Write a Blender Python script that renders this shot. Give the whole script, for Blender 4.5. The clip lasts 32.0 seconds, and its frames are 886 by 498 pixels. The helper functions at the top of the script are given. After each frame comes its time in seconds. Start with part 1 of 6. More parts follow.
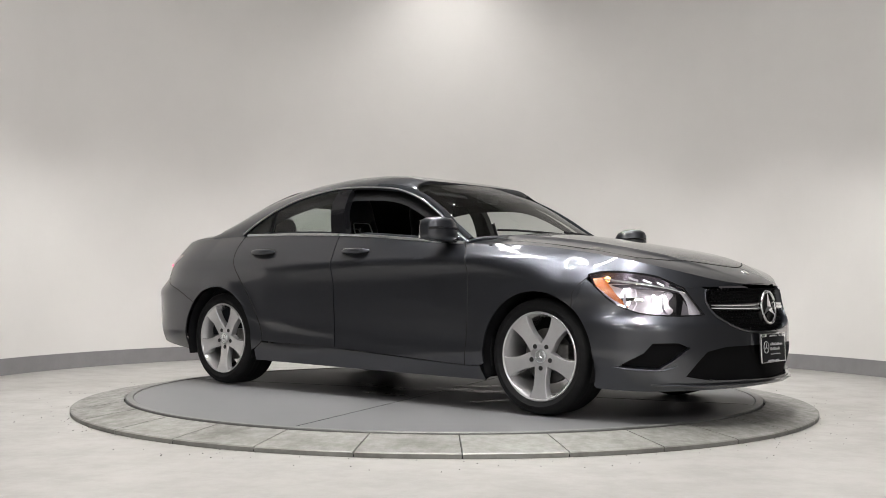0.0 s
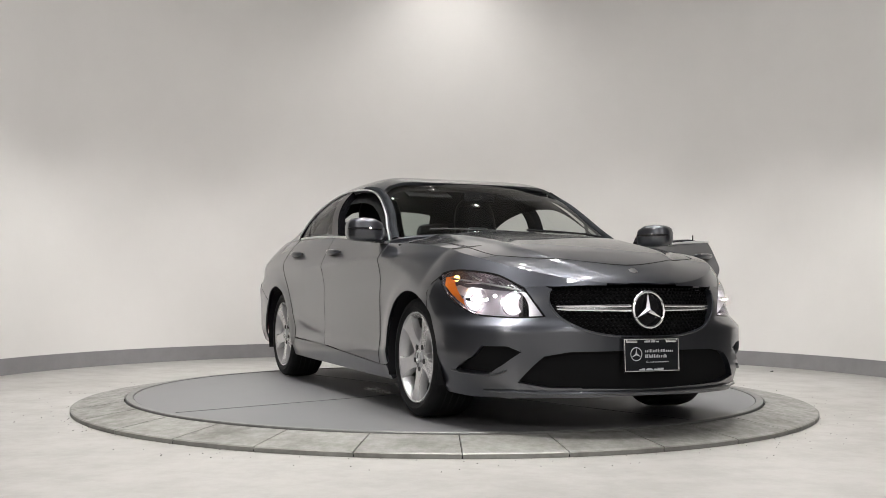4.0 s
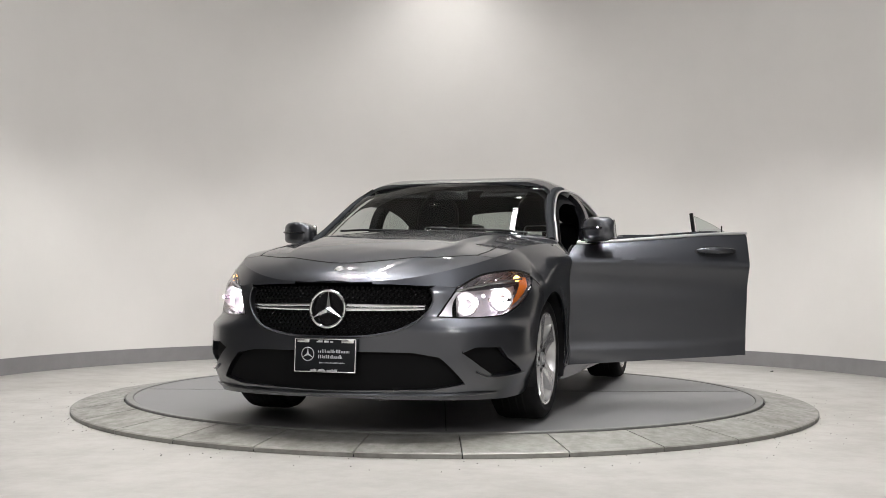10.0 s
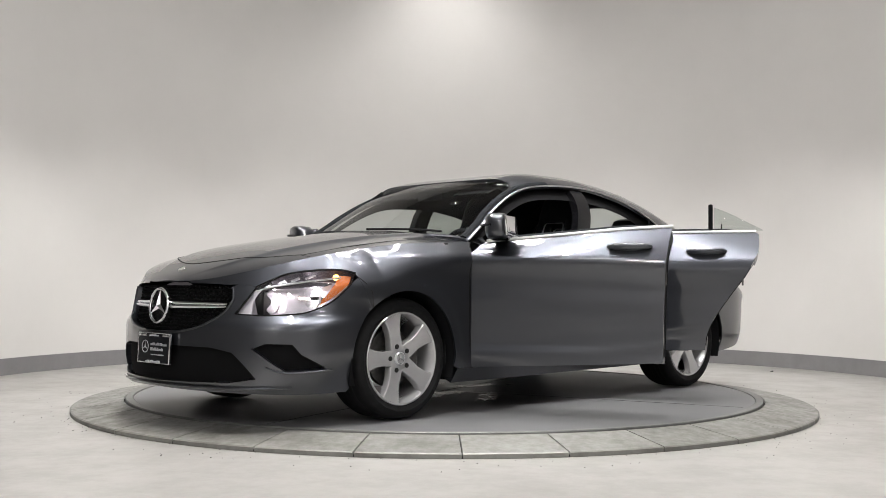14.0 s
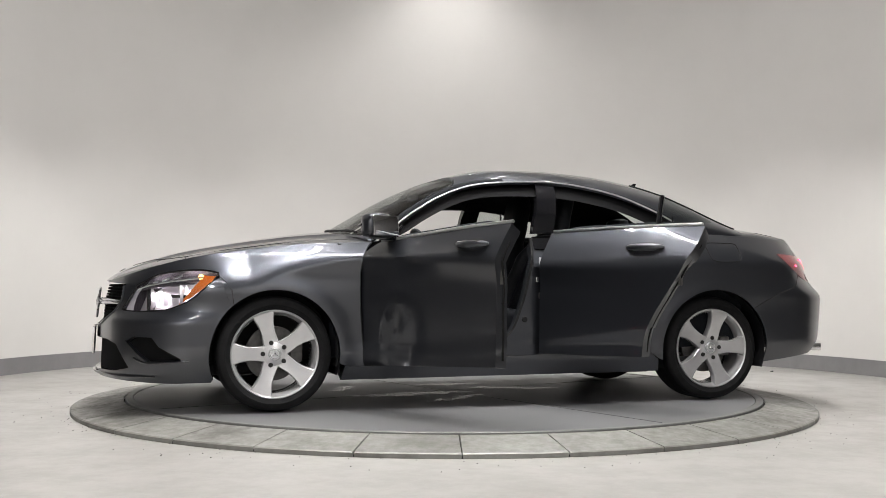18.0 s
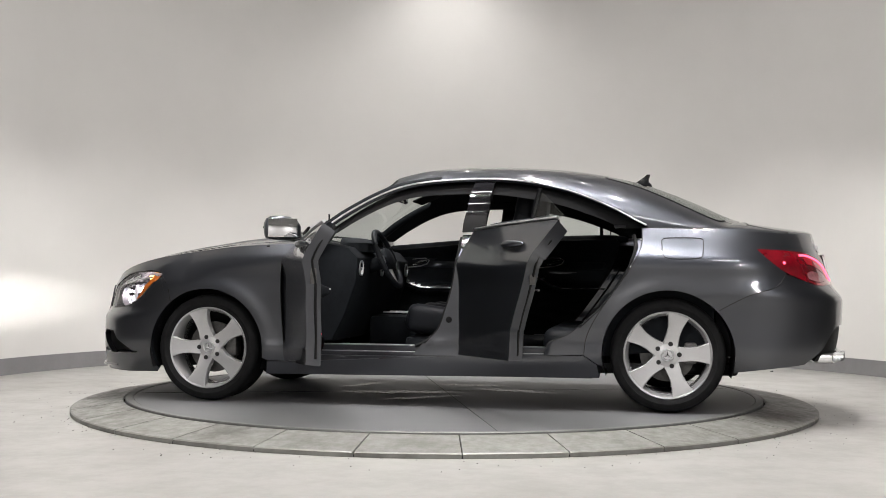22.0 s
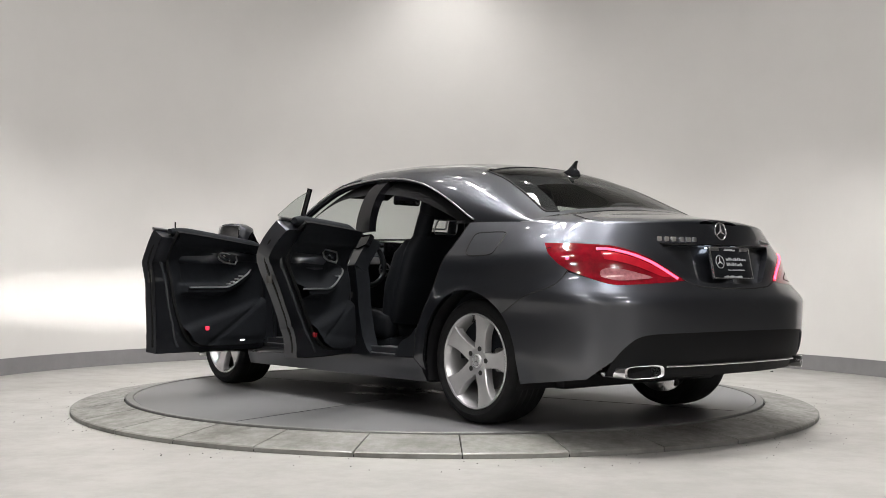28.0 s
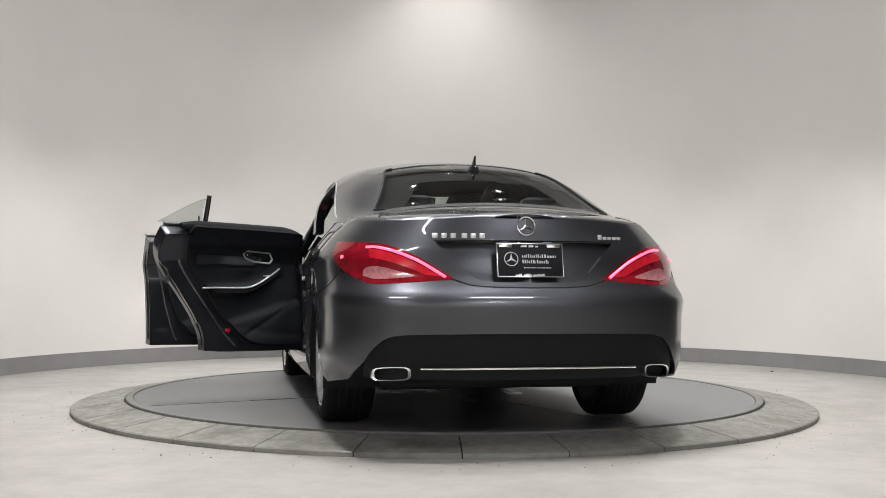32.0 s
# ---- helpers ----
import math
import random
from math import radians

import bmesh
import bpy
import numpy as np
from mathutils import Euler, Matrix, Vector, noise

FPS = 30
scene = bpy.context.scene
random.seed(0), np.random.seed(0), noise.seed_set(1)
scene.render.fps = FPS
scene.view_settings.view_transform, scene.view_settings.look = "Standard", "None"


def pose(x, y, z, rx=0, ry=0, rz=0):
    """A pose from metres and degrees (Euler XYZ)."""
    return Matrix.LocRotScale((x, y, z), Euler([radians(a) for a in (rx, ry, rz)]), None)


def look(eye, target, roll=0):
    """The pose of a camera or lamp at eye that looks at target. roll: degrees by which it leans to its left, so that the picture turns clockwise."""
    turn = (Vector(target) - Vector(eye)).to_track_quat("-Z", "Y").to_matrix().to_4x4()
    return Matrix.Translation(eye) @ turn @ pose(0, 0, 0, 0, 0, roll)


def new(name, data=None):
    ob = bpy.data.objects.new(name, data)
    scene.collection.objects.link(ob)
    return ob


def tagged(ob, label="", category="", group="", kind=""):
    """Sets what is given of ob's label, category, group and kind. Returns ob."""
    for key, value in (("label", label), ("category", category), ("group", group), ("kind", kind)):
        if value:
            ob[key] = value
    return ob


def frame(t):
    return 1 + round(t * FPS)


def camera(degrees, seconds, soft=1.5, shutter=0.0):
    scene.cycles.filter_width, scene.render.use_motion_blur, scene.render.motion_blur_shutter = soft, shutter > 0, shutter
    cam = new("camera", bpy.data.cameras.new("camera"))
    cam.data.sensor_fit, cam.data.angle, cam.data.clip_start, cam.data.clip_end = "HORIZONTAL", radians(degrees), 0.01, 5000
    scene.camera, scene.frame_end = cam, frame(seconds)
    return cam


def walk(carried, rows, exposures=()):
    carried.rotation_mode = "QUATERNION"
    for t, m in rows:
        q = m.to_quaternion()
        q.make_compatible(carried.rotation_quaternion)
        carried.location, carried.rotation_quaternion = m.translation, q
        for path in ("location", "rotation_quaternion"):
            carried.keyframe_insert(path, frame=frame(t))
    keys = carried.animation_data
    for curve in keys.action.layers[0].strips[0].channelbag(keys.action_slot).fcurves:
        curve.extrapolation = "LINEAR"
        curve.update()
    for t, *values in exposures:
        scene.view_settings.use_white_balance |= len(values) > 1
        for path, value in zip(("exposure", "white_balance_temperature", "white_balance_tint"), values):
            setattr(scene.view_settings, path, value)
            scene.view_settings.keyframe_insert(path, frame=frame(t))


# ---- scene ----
cam = camera(44.66, 32.0, soft=0.7)
EYE = pose(0.0, -7.2, 0.715) @ pose(0, 0, 0, 0, 0, 0.11) @ pose(0, 0, 0, 91.768, 0, 0) @ pose(0, 0, 0, 0, 0, 0.30)
walk(cam, [(0.0, EYE), (32.0, EYE)], exposures=[(0.0, 0.0), (32.0, 0.0)])

# the turntable's heading, degrees, every four seconds
TURN = [(0, -40.11), (4, -66.59), (8, -93.94), (12, -121.48), (16, -149.08), (20, -176.72), (24, -204.15), (28, -231.08), (32, -257.75)]
CAR_AT = (-0.085, 0.125)

# ---- world and lights ----
world = bpy.data.worlds.new("world")
scene.world = world
world.use_nodes = True
world.node_tree.nodes["Background"].inputs[0].default_value = (0.02, 0.02, 0.022, 1)
world.node_tree.nodes["Background"].inputs[1].default_value = 1.0
CEIL = 5.0
LAMP = (1.0, 0.975, 0.96)
FLOOR = -0.075
WALL_C, WALL_R = (0.09, 0.69), 3.89


def spot(name, eye, target, watts, size, blend, radius=0.05, col=(1.0, 0.95, 0.88)):
    d = bpy.data.lights.new(name, "SPOT")
    d.energy, d.spot_size, d.spot_blend, d.shadow_soft_size, d.color = watts, radians(size), blend, radius, col
    o = new(name, d)
    o.matrix_world = look(eye, target)
    return o


def strip(name, eye, sx, sy, watts, rz=0.0, col=(1.0, 0.96, 0.91)):
    d = bpy.data.lights.new(name, "AREA")
    d.shape, d.size, d.size_y, d.energy, d.color = "RECTANGLE", sx, sy, watts, col
    o = new(name, d)
    o.matrix_world = pose(*eye, 0, 0, rz)
    return o


spot("wall_washer", (WALL_C[0] - 0.05, WALL_C[1] + WALL_R - 0.75, CEIL - 0.1), (WALL_C[0] - 0.05, WALL_C[1] + WALL_R - 0.4, 0), 200, 104, 1.0, 0.3, LAMP)
# ten recessed ceiling spots round the platform
DOWNLIGHTS = [(84, 1.9, 445, 64, 0.45, 0.42), (-84, 1.9, 445, 64, 0.45, 0.42), (56, 1.9, 300, 60, 0.45, 0.5), (-56, 1.9, 300, 60, 0.45, 0.5), (26, 1.9, 260, 60, 0.45, 0.5), (-26, 1.9, 260, 60, 0.45, 0.5),
              (128, 2.2, 150, 76, 0.5, 0.02), (-128, 2.2, 150, 76, 0.5, 0.02), (163, 3.35, 600, 78, 0.6, -0.25), (-163, 3.35, 600, 78, 0.6, -0.25)]
for az, r, watts, size, blend, lean in DOWNLIGHTS:
    sx, sy = math.sin(radians(az)), math.cos(radians(az))
    spot("downlight", (WALL_C[0] + sx * r, WALL_C[1] + sy * r, CEIL - 0.1), (WALL_C[0] + sx * (r + lean), WALL_C[1] + sy * (r + lean), 0), watts, size, blend, 0.05, LAMP)
# pairs of recessed spots straight over the turntable
PAIRS = [(-1.05, -0.75, 270), (1.05, -0.75, 270), (-0.85, 0.85, 210), (0.85, 0.85, 210)]
for x, y, watts in PAIRS:
    spot("overhead_light", (x, y, CEIL - 0.1), (x, y, 0), watts, 74, 0.6, 0.05, LAMP)
TUBES = [(-0.85, -0.6, 90, 1.25, 24), (-0.85, 0.9, 90, 1.25, 24), (0.85, -0.6, 90, 1.25, 24), (0.85, 0.9, 90, 1.25, 24),
         (0.0, -1.7, 0, 1.25, 55), (-1.9, -5.0, 0, 1.25, 45), (1.9, -5.0, 0, 1.25, 45), (-3.6, -9.8, 0, 1.25, 330), (3.6, -9.8, 0, 1.25, 330)]
for x, y, rz, n, watts in TUBES:
    strip("ceiling_tube_light", (x, y, CEIL - 0.14), n, 0.10, watts, rz, LAMP)

# ---- materials ----
def material(name, color, rough=0.5, metal=0.0, coat=0.0, emit=None, strength=0.0, vary=0.0, scale=8.0, bump=0.0,
             bump_scale=60.0, alpha=1.0, rough_vary=0.0, transmission=0.0, ior=1.45):
    m = bpy.data.materials.new(name)
    m.use_nodes = True
    nt = m.node_tree
    b = nt.nodes["Principled BSDF"]
    b.inputs["Base Color"].default_value = (*color, 1)
    b.inputs["Roughness"].default_value = rough
    b.inputs["Metallic"].default_value = metal
    b.inputs["Coat Weight"].default_value = coat
    b.inputs["Coat Roughness"].default_value = 0.03
    b.inputs["Alpha"].default_value = alpha
    b.inputs["IOR"].default_value = ior
    b.inputs["Transmission Weight"].default_value = transmission
    if emit:
        b.inputs["Emission Color"].default_value = (*emit, 1)
        b.inputs["Emission Strength"].default_value = strength
    if vary or bump or rough_vary:
        tc = nt.nodes.new("ShaderNodeTexCoord")
    if vary or rough_vary:
        n = nt.nodes.new("ShaderNodeTexNoise")
        n.inputs["Scale"].default_value, n.inputs["Detail"].default_value = scale, 8
        n.inputs["Roughness"].default_value = 0.65
        nt.links.new(tc.outputs["Object"], n.inputs["Vector"])
    if vary:
        r = nt.nodes.new("ShaderNodeMapRange")
        r.inputs["From Min"].default_value, r.inputs["From Max"].default_value = 0.3, 0.7
        r.inputs["To Min"].default_value, r.inputs["To Max"].default_value = 1 - vary, 1 + vary
        nt.links.new(n.outputs[0], r.inputs["Value"])
        mx = nt.nodes.new("ShaderNodeVectorMath")
        mx.operation = "SCALE"
        mx.inputs[0].default_value = color
        nt.links.new(r.outputs[0], mx.inputs["Scale"])
        nt.links.new(mx.outputs[0], b.inputs["Base Color"])
    if rough_vary:
        r2 = nt.nodes.new("ShaderNodeMapRange")
        r2.inputs["From Min"].default_value, r2.inputs["From Max"].default_value = 0.3, 0.7
        r2.inputs["To Min"].default_value, r2.inputs["To Max"].default_value = rough - rough_vary, rough + rough_vary
        nt.links.new(n.outputs[0], r2.inputs["Value"])
        nt.links.new(r2.outputs[0], b.inputs["Roughness"])
    if bump:
        n2 = nt.nodes.new("ShaderNodeTexNoise")
        n2.inputs["Scale"].default_value, n2.inputs["Detail"].default_value = bump_scale, 6
        nt.links.new(tc.outputs["Object"], n2.inputs["Vector"])
        bp = nt.nodes.new("ShaderNodeBump")
        bp.inputs["Strength"].default_value, bp.inputs["Distance"].default_value = bump, 0.01
        nt.links.new(n2.outputs[0], bp.inputs["Height"])
        nt.links.new(bp.outputs[0], b.inputs["Normal"])
    return m


def glass_material(name, tint, gloss=0.0):
    """Thin window glass: a tinted see-through sheet with a clear reflection."""
    m = bpy.data.materials.new(name)
    m.use_nodes = True
    nt = m.node_tree
    nt.nodes.remove(nt.nodes["Principled BSDF"])
    tr, gl = nt.nodes.new("ShaderNodeBsdfTransparent"), nt.nodes.new("ShaderNodeBsdfGlossy")
    tr.inputs[0].default_value = (*tint, 1)
    gl.inputs["Roughness"].default_value = 0.01
    lw, mix = nt.nodes.new("ShaderNodeLayerWeight"), nt.nodes.new("ShaderNodeMixShader")
    lw.inputs["Blend"].default_value = 0.5
    p, s = nt.nodes.new("ShaderNodeMath"), nt.nodes.new("ShaderNodeMath")
    p.operation, s.operation = "POWER", "MULTIPLY_ADD"
    p.inputs[1].default_value, s.inputs[1].default_value, s.inputs[2].default_value = 5.0, 0.75, 0.05
    nt.links.new(lw.outputs["Facing"], p.inputs[0])
    nt.links.new(p.outputs[0], s.inputs[0])
    nt.links.new(s.outputs[0], mix.inputs[0])
    nt.links.new(tr.outputs[0], mix.inputs[1])
    nt.links.new(gl.outputs[0], mix.inputs[2])
    nt.links.new(mix.outputs[0], nt.nodes["Material Output"].inputs[0])
    return m


PAINT = material("grey_metallic_paint", (0.054, 0.0575, 0.067), 0.33, 0.88, coat=1.0)
PAINT.node_tree.nodes["Principled BSDF"].inputs["Coat IOR"].default_value = 1.62
# body paint darkened to hold the shade of sills and handle cups
SHADED_PAINT = material("shaded_body_paint", (0.03, 0.031, 0.035), 0.35, 0.6, coat=0.8)
BLACK = material("black_plastic", (0.012, 0.012, 0.013), 0.45, bump=0.08, bump_scale=400)
GLOSS_BLACK = material("gloss_black_trim", (0.006, 0.006, 0.007), 0.07)
RUBBER = material("tyre_rubber", (0.009, 0.009, 0.0095), 0.7, vary=0.25, scale=20, bump=0.15, bump_scale=300)
BRIGHT = material("bright_window_trim", (0.72, 0.72, 0.73), 0.28, 1.0)
CHROME = material("chrome", (0.86, 0.865, 0.88), 0.16, 1.0)
SILVER = material("silver_alloy", (0.55, 0.56, 0.57), 0.3, 0.85, coat=0.4, vary=0.06, scale=14)
DARK_METAL = material("dark_cast_metal", (0.09, 0.088, 0.085), 0.5, 0.7, vary=0.3, scale=30)
TRIM = material("black_interior_trim", (0.008, 0.0093, 0.0115), 0.8, bump=0.12, bump_scale=350, vary=0.2, scale=20)
LEATHER = material("black_leather", (0.008, 0.009, 0.011), 0.5, bump=0.2, bump_scale=160, vary=0.2, scale=12)
for m in (TRIM, LEATHER, RUBBER, BLACK):
    m.node_tree.nodes["Principled BSDF"].inputs["Specular IOR Level"].default_value = 0.16
HEADLINER = material("dark_headliner_cloth", (0.012, 0.012, 0.0125), 0.95, bump=0.2, bump_scale=500)
HEADLINER.node_tree.nodes["Principled BSDF"].inputs["Specular IOR Level"].default_value = 0.05
CARPET = material("black_carpet", (0.014, 0.0145, 0.0155), 0.95, bump=0.4, bump_scale=300)
GLASS = glass_material("window_glass", (0.68, 0.72, 0.70))
LENS = glass_material("clear_lens", (0.93, 0.94, 0.95))
RED_LENS = material("red_lens", (0.14, 0.002, 0.007), 0.1, coat=1.0, vary=0.45, scale=14)
RED_GLOW = material("red_light_guide", (0.6, 0.02, 0.04), 0.3, emit=(1.0, 0.07, 0.14), strength=4.0)
RED_BAND = material("softly_lit_red_lens", (0.3, 0.006, 0.015), 0.12, coat=1.0, emit=(1.0, 0.02, 0.05), strength=0.10, vary=0.3, scale=18)
DIFFUSER = material("black_bumper_plastic", (0.007, 0.0072, 0.0078), 0.5, bump=0.08, bump_scale=400)
CLEAR_GREY = material("clear_grey_lens", (0.26, 0.10, 0.11), 0.12, coat=1.0, vary=0.3, scale=60)
# weak emission puts the bulb's light into the amber reflector
AMBER = material("self_lit_amber_reflector", (0.38, 0.09, 0.012), 0.2, coat=1.0, emit=(1.0, 0.32, 0.04), strength=0.05)
AMBER_GLOW = material("amber_bulb", (0.9, 0.4, 0.05), 0.3, emit=(1.0, 0.45, 0.1), strength=8.0)
LAMP_GLOW = material("headlamp_bulb", (1, 1, 1), 0.3, emit=(1.0, 0.93, 0.92), strength=18.0)
PARK_GLOW = material("parking_lamp", (1, 1, 1), 0.3, emit=(1.0, 0.9, 0.9), strength=6.0)
WHEEL_SILVER = material("silver_painted_alloy", (0.53, 0.53, 0.535), 0.26, 0.6, coat=0.6, vary=0.05, scale=14)
# its weak emission stands for bulb light falling on the reflector
REFLECTOR = material("self_lit_reflector", (0.78, 0.75, 0.80), 0.22, 0.5, emit=(1.0, 0.9, 0.95), strength=0.05)
LAMP_CASE = material("dark_lamp_case", (0.10, 0.09, 0.105), 0.25, 0.5)
BEAM = material("low_beam_source", (1, 1, 1), 0.3, emit=(1.0, 0.96, 0.93), strength=36000.0)
PLATE_BLACK = material("black_plate_face", (0.008, 0.009, 0.011), 0.5)
WHITE_INK = material("white_lettering", (0.42, 0.43, 0.45), 0.5)
RED_GLASS = material("door_warning_lamp", (0.5, 0.01, 0.02), 0.3, emit=(1.0, 0.04, 0.08), strength=1.6)
WALL_PAINT = material("matt_offwhite_wall_paint", (0.645, 0.63, 0.611), 0.85, vary=0.02, scale=1.6, bump=0.03, bump_scale=25)
BASE_GREY = material("grey_rubber_skirting", (0.20, 0.195, 0.20), 0.6, vary=0.08, scale=6)


def blend_material(name, base, stain, fleck, rough, metal=0.0, s1=1.3, s2=9.0, lo=0.52, hi=0.72, amount=0.8, by_piece=0.0, bump=0.06, rv=0.12):
    """A worn surface: a base colour, larger stains with soft edges, fine grain and small dark flecks."""
    m = bpy.data.materials.new(name)
    m.use_nodes = True
    nt = m.node_tree
    b = nt.nodes["Principled BSDF"]
    tc = nt.nodes.new("ShaderNodeTexCoord")
    geo = nt.nodes.new("ShaderNodeNewGeometry")

    def tex(scale, detail=8, r=0.6):
        n = nt.nodes.new("ShaderNodeTexNoise")
        n.inputs["Scale"].default_value, n.inputs["Detail"].default_value, n.inputs["Roughness"].default_value = scale, detail, r
        nt.links.new(geo.outputs["Position"] if by_piece else tc.outputs["Object"], n.inputs["Vector"])
        return n

    def ramp(src, a, c, t0=0.0, t1=1.0):
        r = nt.nodes.new("ShaderNodeMapRange")
        r.interpolation_type = "SMOOTHSTEP"
        for k, v in (("From Min", a), ("From Max", c), ("To Min", t0), ("To Max", t1)):
            r.inputs[k].default_value = v
        nt.links.new(src, r.inputs["Value"])
        return r.outputs[0]

    def mix(f, c1, c2):
        x = nt.nodes.new("ShaderNodeMix")
        x.data_type = "RGBA"
        nt.links.new(f, x.inputs[0])
        for k, c in ((6, c1), (7, c2)):
            if isinstance(c, tuple):
                x.inputs[k].default_value = (*c, 1)
            else:
                nt.links.new(c, x.inputs[k])
        return x.outputs[2]

    big, mid, fine = tex(s1, 9, 0.62), tex(s2, 8, 0.7), tex(110, 5)
    c = mix(ramp(big.outputs[0], lo, hi, 0, amount), base, stain)
    c = mix(ramp(mid.outputs[0], 0.40, 0.85, 0, 0.4), c, stain)
    c = mix(ramp(fine.outputs[0], 0.66, 0.90, 0, 0.3), c, fleck)
    if by_piece:
        info = nt.nodes.new("ShaderNodeObjectInfo")
        sc = nt.nodes.new("ShaderNodeVectorMath")
        sc.operation = "SCALE"
        nt.links.new(c, sc.inputs[0])
        nt.links.new(ramp(info.outputs["Random"], 0, 1, 1 - by_piece, 1 + by_piece), sc.inputs["Scale"])
        c = sc.outputs[0]
    nt.links.new(c, b.inputs["Base Color"])
    nt.links.new(ramp(mid.outputs[0], 0.3, 0.7, rough - rv, rough + rv), b.inputs["Roughness"])
    b.inputs["Metallic"].default_value = metal
    bp = nt.nodes.new("ShaderNodeBump")
    bp.inputs["Strength"].default_value, bp.inputs["Distance"].default_value = bump, 0.01
    nt.links.new(mid.outputs[0], bp.inputs["Height"])
    nt.links.new(bp.outputs[0], b.inputs["Normal"])
    return m


FLOOR_MAT = blend_material("worn_polished_concrete", (0.30, 0.293, 0.279), (0.215, 0.205, 0.19), (0.17, 0.16, 0.145), 0.36, s1=0.6, s2=4.0, lo=0.44, hi=0.72, amount=0.75, bump=0.008, rv=0.05)
RING_MAT = blend_material("worn_steel_plate", (0.185, 0.183, 0.170), (0.085, 0.080, 0.071), (0.12, 0.11, 0.10), 0.5, 0.1, s1=3.0, s2=16.0, lo=0.48, hi=0.68, amount=0.7, by_piece=0.10, bump=0.15)
RIM_MAT = material("worn_steel_rim", (0.13, 0.13, 0.125), 0.45, 0.3, vary=0.2, scale=9, bump=0.1)
DISC_MAT = blend_material("grey_painted_turntable", (0.120, 0.120, 0.124), (0.095, 0.095, 0.098), (0.08, 0.08, 0.08), 0.46, s1=0.9, s2=2.5, amount=0.5, bump=0.0, rv=0.0)
DEEP_BLACK = material("deep_black_grille_plastic", (0.004, 0.004, 0.0045), 0.85)
for m in (DEEP_BLACK, DIFFUSER, PLATE_BLACK):
    m.node_tree.nodes["Principled BSDF"].inputs["Specular IOR Level"].default_value = 0.15
DISC_MAT.node_tree.nodes["Principled BSDF"].inputs["Specular IOR Level"].default_value = 0.3
GROOVE = material("dark_gap", (0.01, 0.01, 0.01), 0.9)
CEILING_MAT = material("pale_ceiling_paint", (0.30, 0.295, 0.29), 0.9, vary=0.05, scale=2)
# tones of the unseen hall, chosen for what the car's body mirrors
DARK_HALL = material("unseen_hall_dark", (0.15, 0.147, 0.143), 0.8, vary=0.1, scale=1.5)
PALE_HALL = material("unseen_hall_pale", (0.66, 0.65, 0.635), 0.8, vary=0.05, scale=1.5)
SPOT_LENS = material("lit_spot_lens", (1, 1, 1), 0.3, emit=(1.0, 0.97, 0.94), strength=160.0)
PLATE_GLOW = material("plate_lamp_lens", (1, 1, 1), 0.3, emit=(0.75, 0.85, 1.0), strength=4.0)
LAMP_HOUSING = material("white_lamp_housing", (0.7, 0.7, 0.68), 0.5)


# ---- mesh helpers ----
def finish(bm, name, mat, parent=None, label="", smooth=40, mats=()):
    me = bpy.data.meshes.new(name)
    bm.to_mesh(me)
    bm.free()
    for m in (mat, *mats):
        me.materials.append(m)
    if smooth:
        me.polygons.foreach_set("use_smooth", [True] * len(me.polygons))
        me.set_sharp_from_angle(angle=radians(smooth))
    ob = new(name, me)
    if parent:
        ob.parent = parent
    return tagged(ob, label)


def part(name, bm, mat, parent, label="", smooth=40, mats=()):
    return finish(bm, name, mat, parent, label, smooth, mats)


def box(bm, lo, hi, bevel=0.0, m=None, seg=2):
    """A box between two corners, its edges rounded."""
    r = bmesh.ops.create_cube(bm, size=1.0)
    vs = r["verts"]
    for v in vs:
        v.co = Vector([lo[i] + (v.co[i] + 0.5) * (hi[i] - lo[i]) for i in range(3)])
    if bevel:
        es = list({e for v in vs for e in v.link_edges})
        r = bmesh.ops.bevel(bm, geom=es, offset=bevel, segments=seg, affect="EDGES", profile=0.5)
        vs = list({v for f in r["faces"] for v in f.verts} | {v for v in vs if v.is_valid})
    if m is not None:
        bmesh.ops.transform(bm, matrix=m, verts=vs)
    return vs


def lathe(bm, prof, n=48, axis="y", at=(0, 0, 0), a0=0.0, a1=360.0, mi=0):
    """Turn a profile of (radius, offset along the axis) about an axis."""
    closed = abs(a1 - a0) >= 359.9
    rows = []
    k = n if closed else n + 1
    for i in range(k):
        a = radians(a0 + (a1 - a0) * i / n)
        c, s = math.cos(a), math.sin(a)
        row = []
        for r, h in prof:
            p = {"y": (r * c, h, r * s), "z": (r * c, r * s, h), "x": (h, r * c, r * s)}[axis]
            row.append(bm.verts.new(Vector(p) + Vector(at)))
        rows.append(row)
    for i in range(n):
        a, b = rows[i], rows[(i + 1) % k]
        for j in range(len(prof) - 1):
            f = bm.faces.new((a[j], a[j + 1], b[j + 1], b[j]))
            f.material_index = mi
    return rows


def tube(bm, pts, r, n=8, cap=True, flat=1.0):
    """A round bar along points."""
    pts = [Vector(p) for p in pts]
    rings = []
    for i, p in enumerate(pts):
        d = (pts[min(i + 1, len(pts) - 1)] - pts[max(i - 1, 0)]).normalized()
        up = Vector((0, 0, 1)) if abs(d.z) < 0.9 else Vector((1, 0, 0))
        s = d.cross(up).normalized()
        u = s.cross(d)
        rr = r[i] if isinstance(r, (list, tuple)) else r
        rings.append([bm.verts.new(p + s * rr * math.cos(2 * math.pi * k / n) + u * rr * flat * math.sin(2 * math.pi * k / n)) for k in range(n)])
    for a, b in zip(rings, rings[1:]):
        for k in range(n):
            bm.faces.new((a[k], a[(k + 1) % n], b[(k + 1) % n], b[k]))
    if cap:
        bm.faces.new(list(reversed(rings[0])))
        bm.faces.new(rings[-1])


